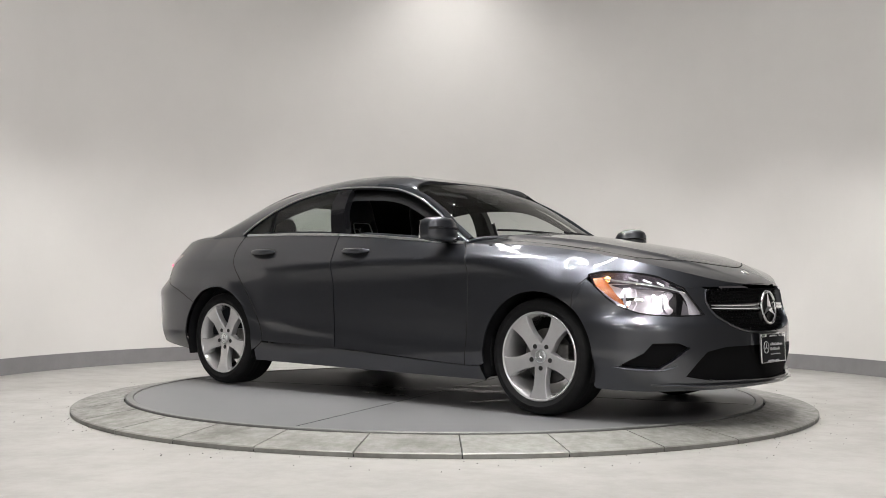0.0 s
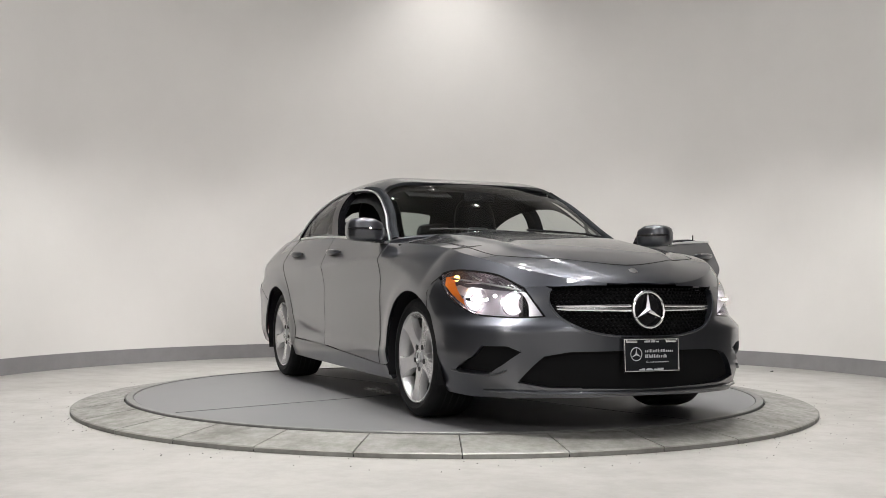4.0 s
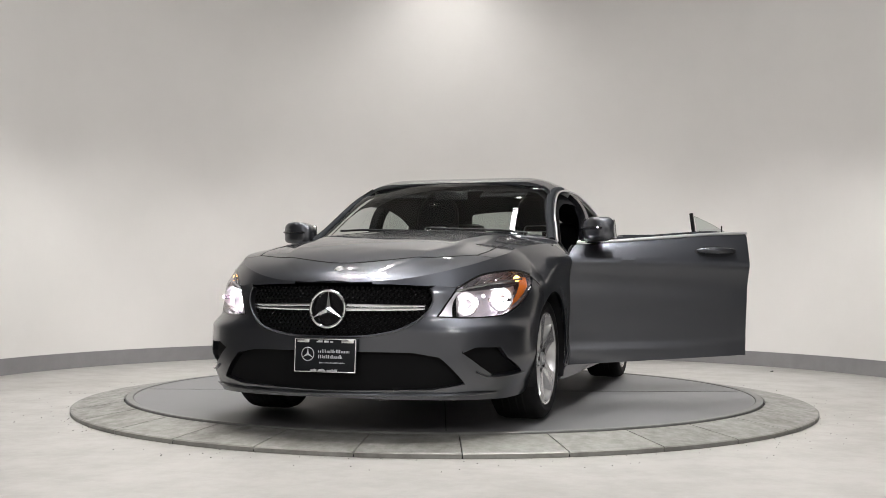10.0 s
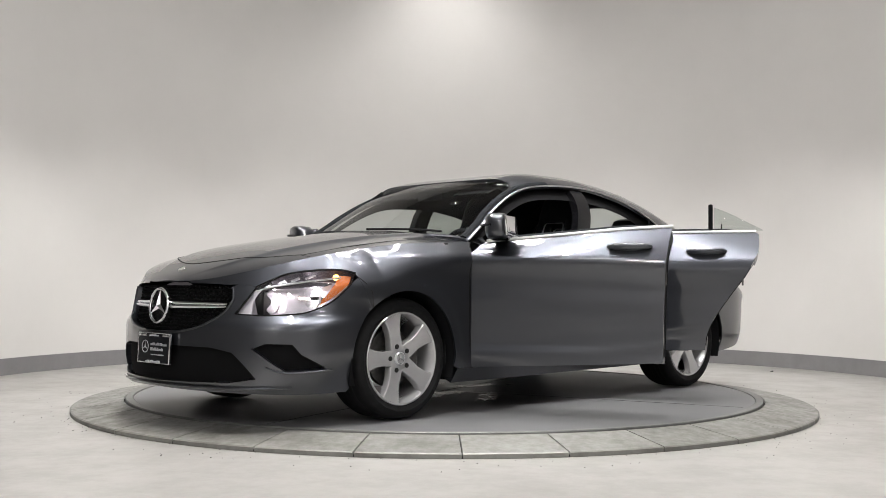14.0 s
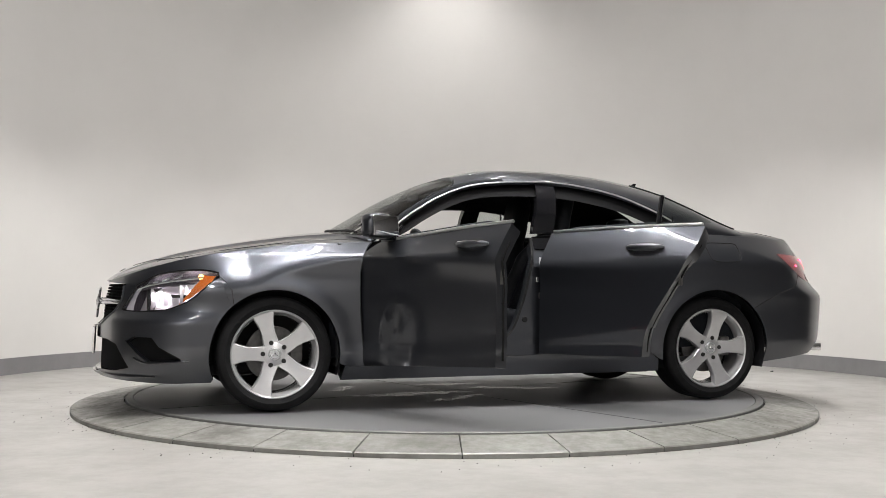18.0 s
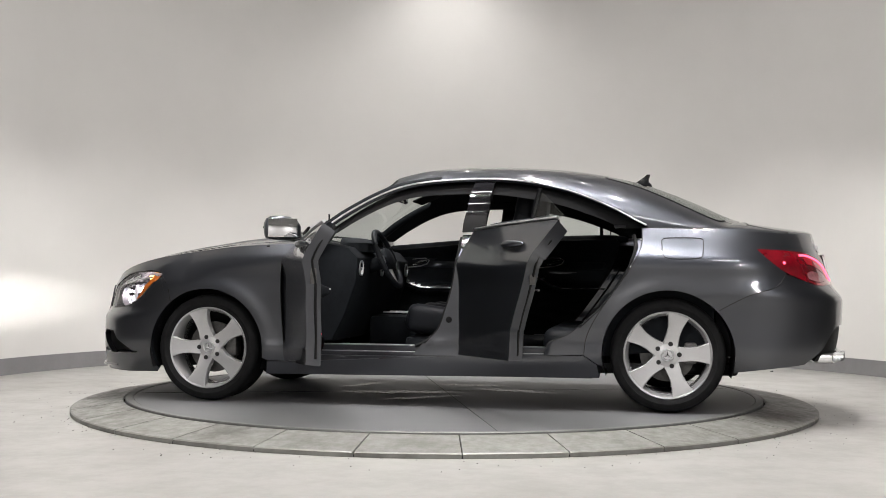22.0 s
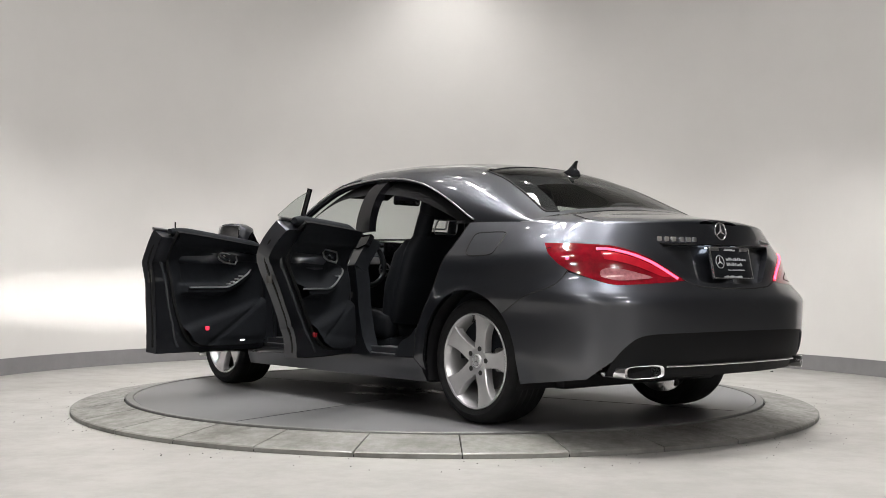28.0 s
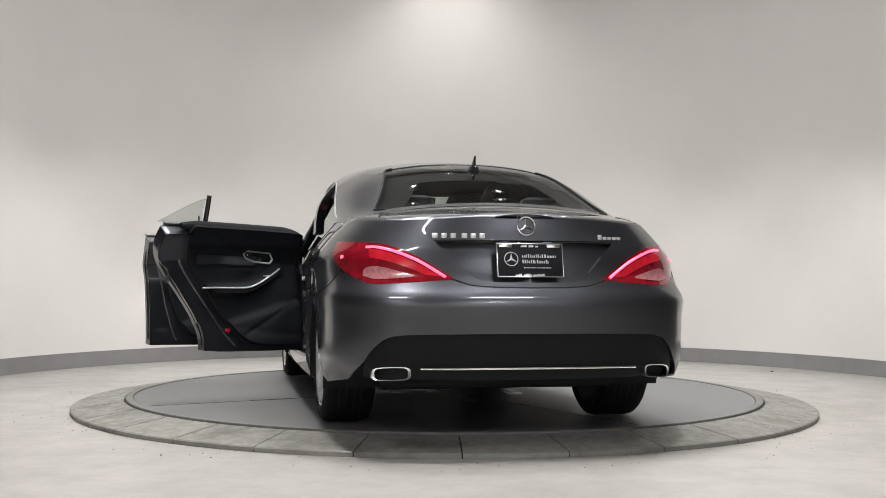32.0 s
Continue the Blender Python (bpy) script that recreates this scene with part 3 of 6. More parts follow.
def lowmap(pts, f=None):
    return [((f or q_of_x)(a, b), b) for a, b in pts]


def arch(wx, a0, a1, r=0.352, n=28, zc=0.315):
    return [(wx + r * math.cos(radians(a0 + (a1 - a0) * i / n)), zc + r * math.sin(radians(a0 + (a1 - a0) * i / n))) for i in range(n + 1)]


def belt_line(x0, x1, n=20, up=0.0):
    return [(x0 + (x1 - x0) * i / n, float(BELT(x0 + (x1 - x0) * i / n)) + up) for i in range(n + 1)]

# ---- the car ----
car = tagged(new("car"), "dark grey metallic four-door coupe with its driver's-side doors open", "car")

HL_TOP = lowmap([(1.657, 0.757), (1.72, 0.772), (1.81, 0.773)]) + [(q_front(y, z), z) for y, z in ((0.655, 0.750), (0.572, 0.690))]
HL_LOW = [(q_front(y, z), z) for y, z in ((0.500, 0.552), (0.62, 0.546), (0.72, 0.552))] + lowmap([(1.90, 0.566), (1.80, 0.615), (1.70, 0.705)])
HEADLAMP = curve(HL_TOP, 6) + curve(HL_LOW, 6)
DOOR_FRONT_EDGE = curve([(0.855, 0.247), (0.878, 0.50), (0.885, 0.72), (0.872, 0.84), (0.835, 0.91), (0.80, float(BELT(0.80)))], 6)
B_SEAM = curve([(-0.195, 0.30), (-0.202, 0.57), (-0.215, 0.82), (-0.235, float(BELT(-0.235)))], 6)
C_SEAM = curve([(-0.89, 0.312), (-0.903, 0.41), (-0.955, 0.52), (-1.04, 0.645), (-1.13, 0.77), (-1.195, 0.89), (-1.212, 0.96), (-1.21, float(BELT(-1.21)))], 6)
TAIL_TOP = lowmap([(-1.832, 0.905)]) + [(q_rear(y, z), z) for y, z in ((0.72, 0.897), (0.62, 0.882), (0.50, 0.83), (0.345, 0.728))]
TAIL_LOW = [(q_rear(y, z), z) for y, z in ((0.345, 0.728), (0.50, 0.716), (0.68, 0.707))] + lowmap([(-2.12, 0.722), (-1.98, 0.780), (-1.88, 0.855)])
TAIL_LAMP = curve(TAIL_TOP, 6)[:-1] + curve(TAIL_LOW, 6)
REAR_SEAM = lowmap(curve([(-1.985, 0.772), (-1.93, 0.70), (-1.78, 0.65), (-1.62, 0.566)], 6))
GRILLE = [(q_front(y, z), z) for y, z in curve([(0.0, 0.457), (0.18, 0.462), (0.33, 0.490), (0.43, 0.545), (0.473, 0.61), (0.474, 0.66), (0.462, 0.685)], 6)]
GRILLE_TOP = [(q_front(y, z), z) for y, z in ((0.445, 0.697), (0.3, 0.704), (0.0, 0.706))]
LIP = 0.171


def shell(name, sheets, mat, parent, label="", flange=0.012, cell=0.02, both=False, smooth=35, extra=None):
    bm = bmesh.new()
    for s in sheets:
        surface, outline = s[0], s[1]
        sheet(bm, surface, outline, s[2] if len(s) > 2 else (), cell, flange, *(s[3:4] if len(s) > 3 else ()))
    if both:
        mirrored(bm)
    if extra:
        extra(bm)
    return part(name, bm, mat, parent, label, smooth)


def sided(side):
    return lower if side > 0 else lower_r


FENDER = (DOOR_FRONT_EDGE + lowmap(belt_line(0.80, 2.12)) + [(q_front(0.5, 0.70), 0.70)] + list(reversed(curve(HL_TOP, 6)))
          + lowmap(arch(1.35, 48, 188, 0.355)) + [(0.965, 0.25)])
FENDER_TOP = [(0.80, 0.70), (1.82, 0.70), (1.82, 0.80), (0.80, 0.80)]
QUARTER = (C_SEAM + lowmap(belt_line(-1.21, -2.02)) + TAIL_TOP[2:3] + list(reversed(curve(TAIL_TOP[:3], 6))) + list(reversed(curve(TAIL_LOW[3:], 5)))
           + REAR_SEAM + lowmap(arch(-1.35, 137, -10, 0.362)) + [(-0.965, 0.262)])
QUARTER_TOP = [(-1.58, 0.5), (-1.58, 0.80), (-2.02, 0.80), (-1.80, 0.66), (-1.80, 0.5)]
for side in (1, -1):
    sgn = (lambda p: p) if side > 0 else (lambda p: [(a, -b) for a, b in p])
    shell("fender", [(sided(side), FENDER), (deck, sgn(FENDER_TOP))], PAINT, car)
    shell("quarter_panel", [(sided(side), QUARTER), (deck, sgn(QUARTER_TOP))], PAINT, car)
    shell("sill", [(sided(side), [(0.985, 0.168), (0.965, 0.246), (0.856, 0.243), (-0.20, 0.296), (-0.89, 0.307), (-0.962, 0.258), (-0.975, 0.185)])], PAINT, car, flange=0.10)

# bonnet
HOOD_FRONT = [(2.085 - 0.27 * (s / 0.69) ** 2, s) for s in np.linspace(-0.69, 0.69, 25)]
HOOD_BACK = [(0.99 - 0.16 * (s / 0.69) ** 2, s) for s in np.linspace(0.69, -0.69, 25)]
shell("bonnet", [(deck, HOOD_FRONT + HOOD_BACK)], PAINT, car)

# front bumper with its openings
INTAKE = [(q_front(y, z), z) for y, z in ((0.0, 0.392), (0.40, 0.388), (0.52, 0.366), (0.625, 0.240), (0.50, 0.218), (0.0, 0.208))]
FOG = [(q_front(y, z), z) for y, z in ((0.615, 0.385), (0.67, 0.412), (0.765, 0.410), (0.79, 0.36), (0.83, 0.285), (0.735, 0.276), (0.685, 0.325))]
BUMPER = (lowmap(arch(1.35, 48, -22, 0.355)) + lowmap([(1.69, 0.166), (1.9, 0.160)]) + [(q_front(0.3, LIP), LIP), (Q_NOSE, LIP + 0.006)]
          + GRILLE + [(q_front(0.483, 0.70), 0.70), (q_front(0.502, 0.70), 0.70), (q_front(0.566, 0.688), 0.688), (q_front(0.535, 0.625), 0.625)] + curve(HL_LOW, 6) + lowmap([(1.652, 0.735)]))
NOSE_FACE = lowmap(belt_line(2.12, 2.2399)) + [(Q_NOSE, 0.712)] + list(reversed(GRILLE_TOP)) + [(q_front(0.483, 0.70), 0.70), (q_front(0.5, 0.70), 0.70)]
NOSE_TOP = [(1.825, 0.8), (1.825, 0.705)] + [(x + 0.006, s) for x, s in reversed(HOOD_FRONT)] + [(1.825, -0.705), (1.825, -0.8), (2.236, -0.8), (2.236, 0.8)]
bm = bmesh.new()
sheet(bm, lower, BUMPER, (INTAKE, FOG), 0.016, 0.03)
sheet(bm, lower, NOSE_FACE, (), 0.016, 0.0)
mirrored(bm)
sheet(bm, deck, NOSE_TOP, (), 0.016, 0.01)
bumper = part("front_bumper", bm, PAINT, car, "grey painted front bumper with black intakes", 35)

# boot lid, rear bumper
BOOT_FACE = ([(Q_TAIL, 0.695)] + [(q_rear(y, z), z) for y, z in ((0.15, 0.696), (0.27, 0.704), (0.335, 0.726))] + list(reversed(curve(TAIL_TOP[2:], 6)))
             + lowmap(belt_line(-2.02, -2.2145)) + [(Q_TAIL, float(BELT(-2.2145)))])
BOOT_TOP = [(-1.81, 0.655), (-2.02, 0.80), (-2.214, 0.80), (-2.214, -0.80), (-2.02, -0.80), (-1.81, -0.655)]
RECESS = [(Q_TAIL - 0.002, 0.905), (Q_TAIL - 0.002, 0.716)] + [(q_rear(y, z), z) for y, z in curve([(0.02, 0.716), (0.18, 0.718), (0.25, 0.73), (0.30, 0.775), (0.36, 0.84), (0.42, 0.897), (0.40, 0.905), (0.2, 0.905), (0.02, 0.905)], 4)]
bm = bmesh.new()
sheet(bm, lower, BOOT_FACE, (RECESS,), 0.014, 0.034)
sheet(bm, lower, RECESS, (), 0.02, 0.0, -0.034)
mirrored(bm)
sheet(bm, deck, BOOT_TOP, (), 0.016, 0.01)
boot = part("boot_lid", bm, PAINT, car, "", 35)
INSERT_TOP = [(q_rear(y, z), z) for y, z in ((0.735, 0.36), (0.69, 0.43), (0.61, 0.478), (0.3, 0.488))] + [(Q_TAIL, 0.489)]
REAR_BUMPER = (lowmap(arch(-1.35, 137, 194, 0.362)) + lowmap([(-1.73, 0.232), (-2.08, 0.275)]) + curve(INSERT_TOP, 6) + [(Q_TAIL, 0.69)]
               + [(q_rear(y, z), z) for y, z in ((0.15, 0.691), (0.27, 0.699), (0.345, 0.722))] + curve(TAIL_LOW[:4], 6)[1:] + lowmap([(-1.988, 0.765)])
               + REAR_SEAM[2:-1])
shell("rear_bumper", [(lower, REAR_BUMPER)], PAINT, car, both=True, cell=0.018)
INSERT = curve(INSERT_TOP, 6) + [(Q_TAIL, 0.275), (q_rear(0.5, 0.28), 0.28), (q_rear(0.74, 0.285), 0.285)]
bm = bmesh.new()
sheet(bm, lower, INSERT, (), 0.02, 0.05, -0.012)
mirrored(bm)
part("rear_diffuser", bm, DIFFUSER, car, "black plastic rear bumper insert")

# roof with window openings
DLO_TOP = [(0.80, 0.956), (0.65, 1.045), (0.52, 1.135), (0.33, 1.238), (0.145, 1.298), (-0.1, 1.322), (-0.36, 1.325), (-0.58, 1.300), (-0.8, 1.247), (-1.03, 1.153), (-1.18, 1.073), (-1.235, 1.045)]
DLO = [cab(x, z) for x, z in curve(DLO_TOP, 5)] + [(-1.26, -0.012), (0.805, -0.012)]
WS_SIDE = [(0.80, 0.970), (0.70, 0.933), (0.6, 0.892), (0.4, 0.828), (0.27, 0.790), (0.235, 0.72)]
WS = [cab_top(k, v) for k, v in curve(WS_SIDE, 5)] + [cab_top(k, -v) for k, v in reversed(curve(WS_SIDE, 5))]
BL_SIDE = [(-0.985, 0.54), (-1.01, 0.60), (-1.2, 0.665), (-1.4, 0.745), (-1.56, 0.82), (-1.605, 0.82), (-1.62, 0.76)]
BL = [cab_top(k, v) for k, v in curve(BL_SIDE, 5)] + [cab_top(k, -v) for k, v in reversed(curve(BL_SIDE, 5))]
ROOF = [(0.82, 0.0), (0.82, S_ALL), (-1.66, S_ALL), (-1.66, 0.0)]
shell("roof", [(cabin, ROOF, (DLO, flip(DLO), WS, BL))], PAINT, car, "grey painted roof and pillars", flange=0.02)
bm = bmesh.new()
DLO_IN = [cab(x * 0.965 - 0.008, z - 0.035 - 0.035 * min(1, max(0, 0.5 - x))) for x, z in curve(DLO_TOP, 5)[3:-3] if x > -1.10] + [(-1.09, -0.012), (0.76, -0.012)]


def inset(poly, fk, fs):
    c = np.mean(poly, 0)
    return [(c[0] + (a - c[0]) * fk, c[1] + (b - c[1]) * fs) for a, b in poly]


sheet(bm, cabin, ROOF, (DLO_IN, flip(DLO_IN), inset(WS, 0.90, 0.95), [(a - 0.07, b) for a, b in inset(BL, 0.55, 0.74)]), 0.03, 0.0, -0.05)
part("headliner", bm, HEADLINER, car, "dark cloth headliner and pillar trim")


def screen(name, side_pts, label):
    """A screen of glass, evenly curved from edge to edge, with a dark band along its top."""
    bm = bmesh.new()
    rows = []
    for k, v in curve(side_pts, 6):
        e = [float(c[0]) for c in cabin(*[np.array([q]) for q in cab_top(k, v)])]
        m = [float(c[0]) for c in cabin(*[np.array([q]) for q in cab_top(k, 0.0)])]
        row = []
        for t in np.linspace(-1, 1, 33):
            a = abs(t) ** 2.2
            row.append(bm.verts.new((m[0] + (e[0] - m[0]) * a, e[1] * t, m[2] + (e[2] - m[2]) * a - 0.003)))
        rows.append(row)
    for a, b in zip(rows, rows[1:]):
        for p in range(32):
            bm.faces.new((a[p], a[p + 1], b[p + 1], b[p]))
    bmesh.ops.recalc_face_normals(bm, faces=bm.faces)
    g = part(name, bm, GLASS, car, label, 0)
    g.data.polygons.foreach_set("use_smooth", [True] * len(g.data.polygons))
    g.visible_shadow = False


screen("windscreen", WS_SIDE, "clear windscreen")
screen("rear_window", BL_SIDE, "clear rear window")

# headlamps and tail lamps
for side in (1, -1):
    bm = bmesh.new()
    sheet(bm, sided(side), HEADLAMP, (), 0.012, 0.0, -0.002)
    hl = part("headlamp", bm, LENS, car, "lit clear headlamp with an amber corner")
    hl.visible_shadow = False
    bm = bmesh.new()
    sheet(bm, sided(side), HEADLAMP, (), 0.016, -0.105, -0.11, flange_mi=1)
    part("reflector", bm, REFLECTOR, hl, "", 40, (LAMP_CASE,))
    bm = bmesh.new()
    sheet(bm, sided(side), TAIL_LAMP, (), 0.012, 0.02, 0.001)
    tl = part("tail_lamp", bm, RED_LENS, car, "red tail lamp with a glowing light guide")

# doors
FRONT_DOOR = DOOR_FRONT_EDGE + belt_line(0.795, -0.23, 24) + list(reversed(B_SEAM))[1:]
REAR_DOOR = B_SEAM + belt_line(-0.24, -1.205, 24) + list(reversed(C_SEAM))[1:]


def shrink(poly, d):
    c = np.mean(poly, 0)
    return [tuple(c + (np.array(p) - c) * (1 - d / max(np.linalg.norm(np.array(p) - c), 1e-6))) for p in poly]


def build_door(side, outline, hinge, swing, name):
    """A door, built shut in the car's space and swung about its hinge."""
    m = Matrix.Translation(hinge) @ pose(0, 0, 0, 0, 0, swing) @ Matrix.Translation(-Vector(hinge))
    bm = bmesh.new()
    sheet(bm, sided(side), shrink(outline, 0.004), (), 0.02, 0.075)
    d = part(name, bm, PAINT, car, "", 35)
    bm = bmesh.new()
    sheet(bm, sided(side), shrink(outline, 0.01), (), 0.03, 0.0, -0.076)
    part("inner_shell", bm, PAINT, d, "painted inner door shell")
    d.matrix_basis = m
    return d


fl = build_door(1, FRONT_DOOR, (0.86, 0.86, 0), -65, "front_door")
fr = build_door(-1, FRONT_DOOR, (0.86, -0.86, 0), 0, "front_door")
rl = build_door(1, REAR_DOOR, (-0.18, 0.86, 0), -58, "rear_door")
rr = build_door(-1, REAR_DOOR, (-0.18, -0.86, 0), 0, "rear_door")

# wheels
def build_wheel(x, side, phase):
    w = new("wheel")
    w.parent = car
    s = side
    bm = bmesh.new()
    lathe(bm, [(0.236, 0.60), (0.25, 0.60), (0.285, 0.595), (0.308, 0.61), (0.317, 0.64), (0.317, 0.80), (0.312, 0.828), (0.300, 0.842), (0.298, 0.8425), (0.288, 0.849), (0.270, 0.851),
               (0.268, 0.8495), (0.252, 0.845), (0.240, 0.835)], 72)
    part("tyre", bm, RUBBER, w, "black rubber tyre")
    bm = bmesh.new()
    lathe(bm, [(0.236, 0.60), (0.216, 0.66), (0.212, 0.78), (0.218, 0.815), (0.228, 0.832), (0.232, 0.840), (0.240, 0.844), (0.2435, 0.840), (0.2435, 0.832), (0.236, 0.60)], 72)
    for k in range(5):
        a = radians(phase + 72 * k)
        rows = []
        for r, hw, y in ((0.03, 0.03, 0.816), (0.055, 0.046, 0.818), (0.085, 0.043, 0.822), (0.12, 0.0395, 0.827), (0.16, 0.043, 0.832), (0.19, 0.051, 0.836), (0.214, 0.060, 0.839), (0.230, 0.070, 0.840)):
            row = []
            for dv, dy in ((-1.0, -0.042), (-0.99, -0.012), (-0.93, -0.003), (-0.85, 0.0), (0.0, -0.003), (0.85, 0.0), (0.93, -0.003), (0.99, -0.012), (1.0, -0.042)):
                p = Vector((r, 0, hw * dv))
                row.append(bm.verts.new((p.x * math.cos(a) - p.z * math.sin(a), y + dy, p.x * math.sin(a) + p.z * math.cos(a))))
            rows.append(row)
        for p, q in zip(rows, rows[1:]):
            for j in range(8):
                bm.faces.new((p[j], p[j + 1], q[j + 1], q[j]))
    lathe(bm, [(0.0, 0.8175), (0.066, 0.8175), (0.076, 0.812), (0.080, 0.79)], 30)
    bmesh.ops.recalc_face_normals(bm, faces=bm.faces)
    part("rim", bm, WHEEL_SILVER, w, "silver five-spoke alloy rim", 30)
    bm = bmesh.new()
    lathe(bm, [(0.0, 0.829), (0.030, 0.829), (0.034, 0.825), (0.034, 0.81)], 30)
    part("centre_cap", bm, SILVER, w, "silver centre cap")
    bm = bmesh.new()
    lathe(bm, [(0.05, 0.745), (0.152, 0.745), (0.152, 0.72), (0.05, 0.72)], 40)
    part("brake_disc", bm, DARK_METAL, w, "dull brake disc")
    for k in range(5):
        a = radians(phase + 72 * k)
        bm = bmesh.new()
        lathe(bm, [(0.0, 0.8165), (0.0130, 0.8165), (0.0130, 0.812)], 14, "y", (0.064 * math.cos(a), 0.0045, 0.064 * math.sin(a)))
        part("wheel_bolt", bm, GROOVE, w, "dark wheel bolt hole")
    bm = bmesh.new()
    box(bm, (-0.16, 0.70, -0.05), (-0.09, 0.79, 0.07), 0.015)
    part("brake_caliper", bm, DARK_METAL, w, "grey brake caliper")
    bm = bmesh.new()
    for y in (0.665, 0.70, 0.74, 0.775):
        lathe(bm, [(0.3155, y - 0.004), (0.3178, y - 0.0035), (0.3178, y + 0.0035), (0.3155, y + 0.004)], 72)
    part("tread_groove", bm, GROOVE, w, "dark grooves of the tread")
    w.matrix_basis = pose(x, 0, 0.317) @ (Matrix.Identity(4) if s > 0 else pose(0, 0, 0, 0, 0, 180))
    return w


PHASE = {(1.35, 1): 1, (-1.35, 1): 33, (1.35, -1): 54, (-1.35, -1): 54}
for x in (1.35, -1.35):
    for side in (1, -1):
        build_wheel(x, side, PHASE[(x, side)])
        bm = bmesh.new()
        lathe(bm, [(0.36, side * 0.50), (0.36, side * 0.865)], 40, "y", (x, 0, 0.32), -20, 200)
        part("wheel_arch_liner", bm, BLACK, car, "black wheel arch liner")
bm = bmesh.new()
box(bm, (-1.75, -0.60, 0.19), (2.1, 0.60, 0.26), 0.02)
box(bm, (-0.95, -0.80, 0.175), (0.95, 0.80, 0.25), 0.02)
part("underbody", bm, BLACK, car, "black underbody")

# ---- inside the car ----
def loft(bm, secs, n=20, power=2.6, m=None):
    """A padded form through sections (centre, half width along y, half depth along x), stacked in order."""
    rings = []
    for (cx, cy, cz), hy, hx in secs:
        ring = []
        for k in range(n):
            a = 2 * math.pi * k / n
            c, s = math.cos(a), math.sin(a)
            ring.append(bm.verts.new((cx + hx * math.copysign(abs(c) ** (2 / power), c), cy + hy * math.copysign(abs(s) ** (2 / power), s), cz)))
        rings.append(ring)
    fs = []
    for a, b in zip(rings, rings[1:]):
        for k in range(n):
            fs.append(bm.faces.new((a[k], a[(k + 1) % n], b[(k + 1) % n], b[k])))
    fs.append(bm.faces.new(list(reversed(rings[0]))))
    fs.append(bm.faces.new(rings[-1]))
    if m is not None:
        bmesh.ops.transform(bm, matrix=m, verts=[v for r in rings for v in r])


def across(bm, prof, y0, y1, bevel=0.02):
    """A profile (x, z) drawn out from y0 to y1."""
    prism(bm, prof, y1 - y0, Matrix(((1, 0, 0, 0), (0, 0, 1, y0), (0, 1, 0, 0), (0, 0, 0, 1))), bevel)


def build_seat(x, y, name="front_seat"):
    seat = new(name)
    seat.parent = car
    bm = bmesh.new()
    box(bm, (-0.25, -0.17, 0.0), (0.27, 0.17, 0.12), 0.05, pose(0, 0, 0, 0, -7, 0), 3)
    for s in (1, -1):
        box(bm, (-0.25, s * 0.205 - 0.055, -0.01), (0.24, s * 0.205 + 0.055, 0.165), 0.05, pose(0, 0, 0, 0, -7, 0), 3)
    part("cushion", bm, LEATHER, seat)
    bm = bmesh.new()
    tilt = pose(-0.24, 0, 0.08, 0, -20, 0)
    loft(bm, [((0, 0, 0.0), 0.23, 0.06), ((0, 0, 0.06), 0.24, 0.075), ((0.0, 0, 0.25), 0.24, 0.065), ((-0.01, 0, 0.42), 0.235, 0.06), ((-0.012, 0, 0.50), 0.215, 0.055), ((0.0, 0, 0.555), 0.17, 0.05)], 24, 3.2, tilt)
    for s in (1, -1):
        loft(bm, [((0.04, s * 0.20, 0.03), 0.045, 0.06), ((0.055, s * 0.205, 0.2), 0.05, 0.07), ((0.05, s * 0.20, 0.4), 0.045, 0.06), ((0.03, s * 0.17, 0.5), 0.035, 0.04)], 14, 2.4, tilt)
    part("backrest", bm, LEATHER, seat)
    bm = bmesh.new()
    # headrest with the open slot under it
    for s in (1, -1):
        loft(bm, [((0.0, s * 0.128, 0.52), 0.052, 0.048), ((0.006, s * 0.126, 0.58), 0.047, 0.048), ((0.012, s * 0.120, 0.64), 0.043, 0.05), ((0.016, s * 0.112, 0.68), 0.042, 0.052)], 14, 2.6, tilt)
    loft(bm, [((0.012, 0, 0.655), 0.150, 0.050), ((0.018, 0, 0.69), 0.160, 0.062), ((0.028, 0, 0.78), 0.150, 0.065), ((0.035, 0, 0.84), 0.130, 0.058), ((0.037, 0, 0.875), 0.10, 0.045), ((0.037, 0, 0.888), 0.06, 0.02)], 20, 3.0, tilt)
    part("headrest", bm, LEATHER, seat)
    bm = bmesh.new()
    for x in (0.056, -0.046):
        loop = [(x - 0.004, -0.075, 0.572), (x - 0.004, 0.075, 0.572), (x, 0.086, 0.585), (x, 0.078, 0.645), (x, 0.066, 0.656), (x, -0.066, 0.656), (x, -0.078, 0.645), (x, -0.086, 0.585), (x - 0.004, -0.075, 0.572)]
        tube(bm, [tilt @ Vector(p) for p in loop], 0.005, 6)
    part("headrest_trim", bm, SILVER, seat, "silver frame round the headrest slot")
    bm = bmesh.new()
    box(bm, (-0.26, -0.24, -0.15), (0.24, 0.24, -0.01), 0.03)
    part("seat_base", bm, TRIM, seat)
    seat.matrix_basis = pose(x, y, 0.40)
    return seat


build_seat(0.02, 0.37)
build_seat(0.02, -0.37)
bench = new("rear_seat")
bench.parent = car
bm = bmesh.new()
for y in (0.34, -0.34):
    box(bm, (-1.14, y - 0.33, 0.33), (-0.62, y + 0.33, 0.49), 0.06, pose(0, 0, 0, 0, -3, 0), 3)
part("cushion", bm, LEATHER, bench)
bm = bmesh.new()
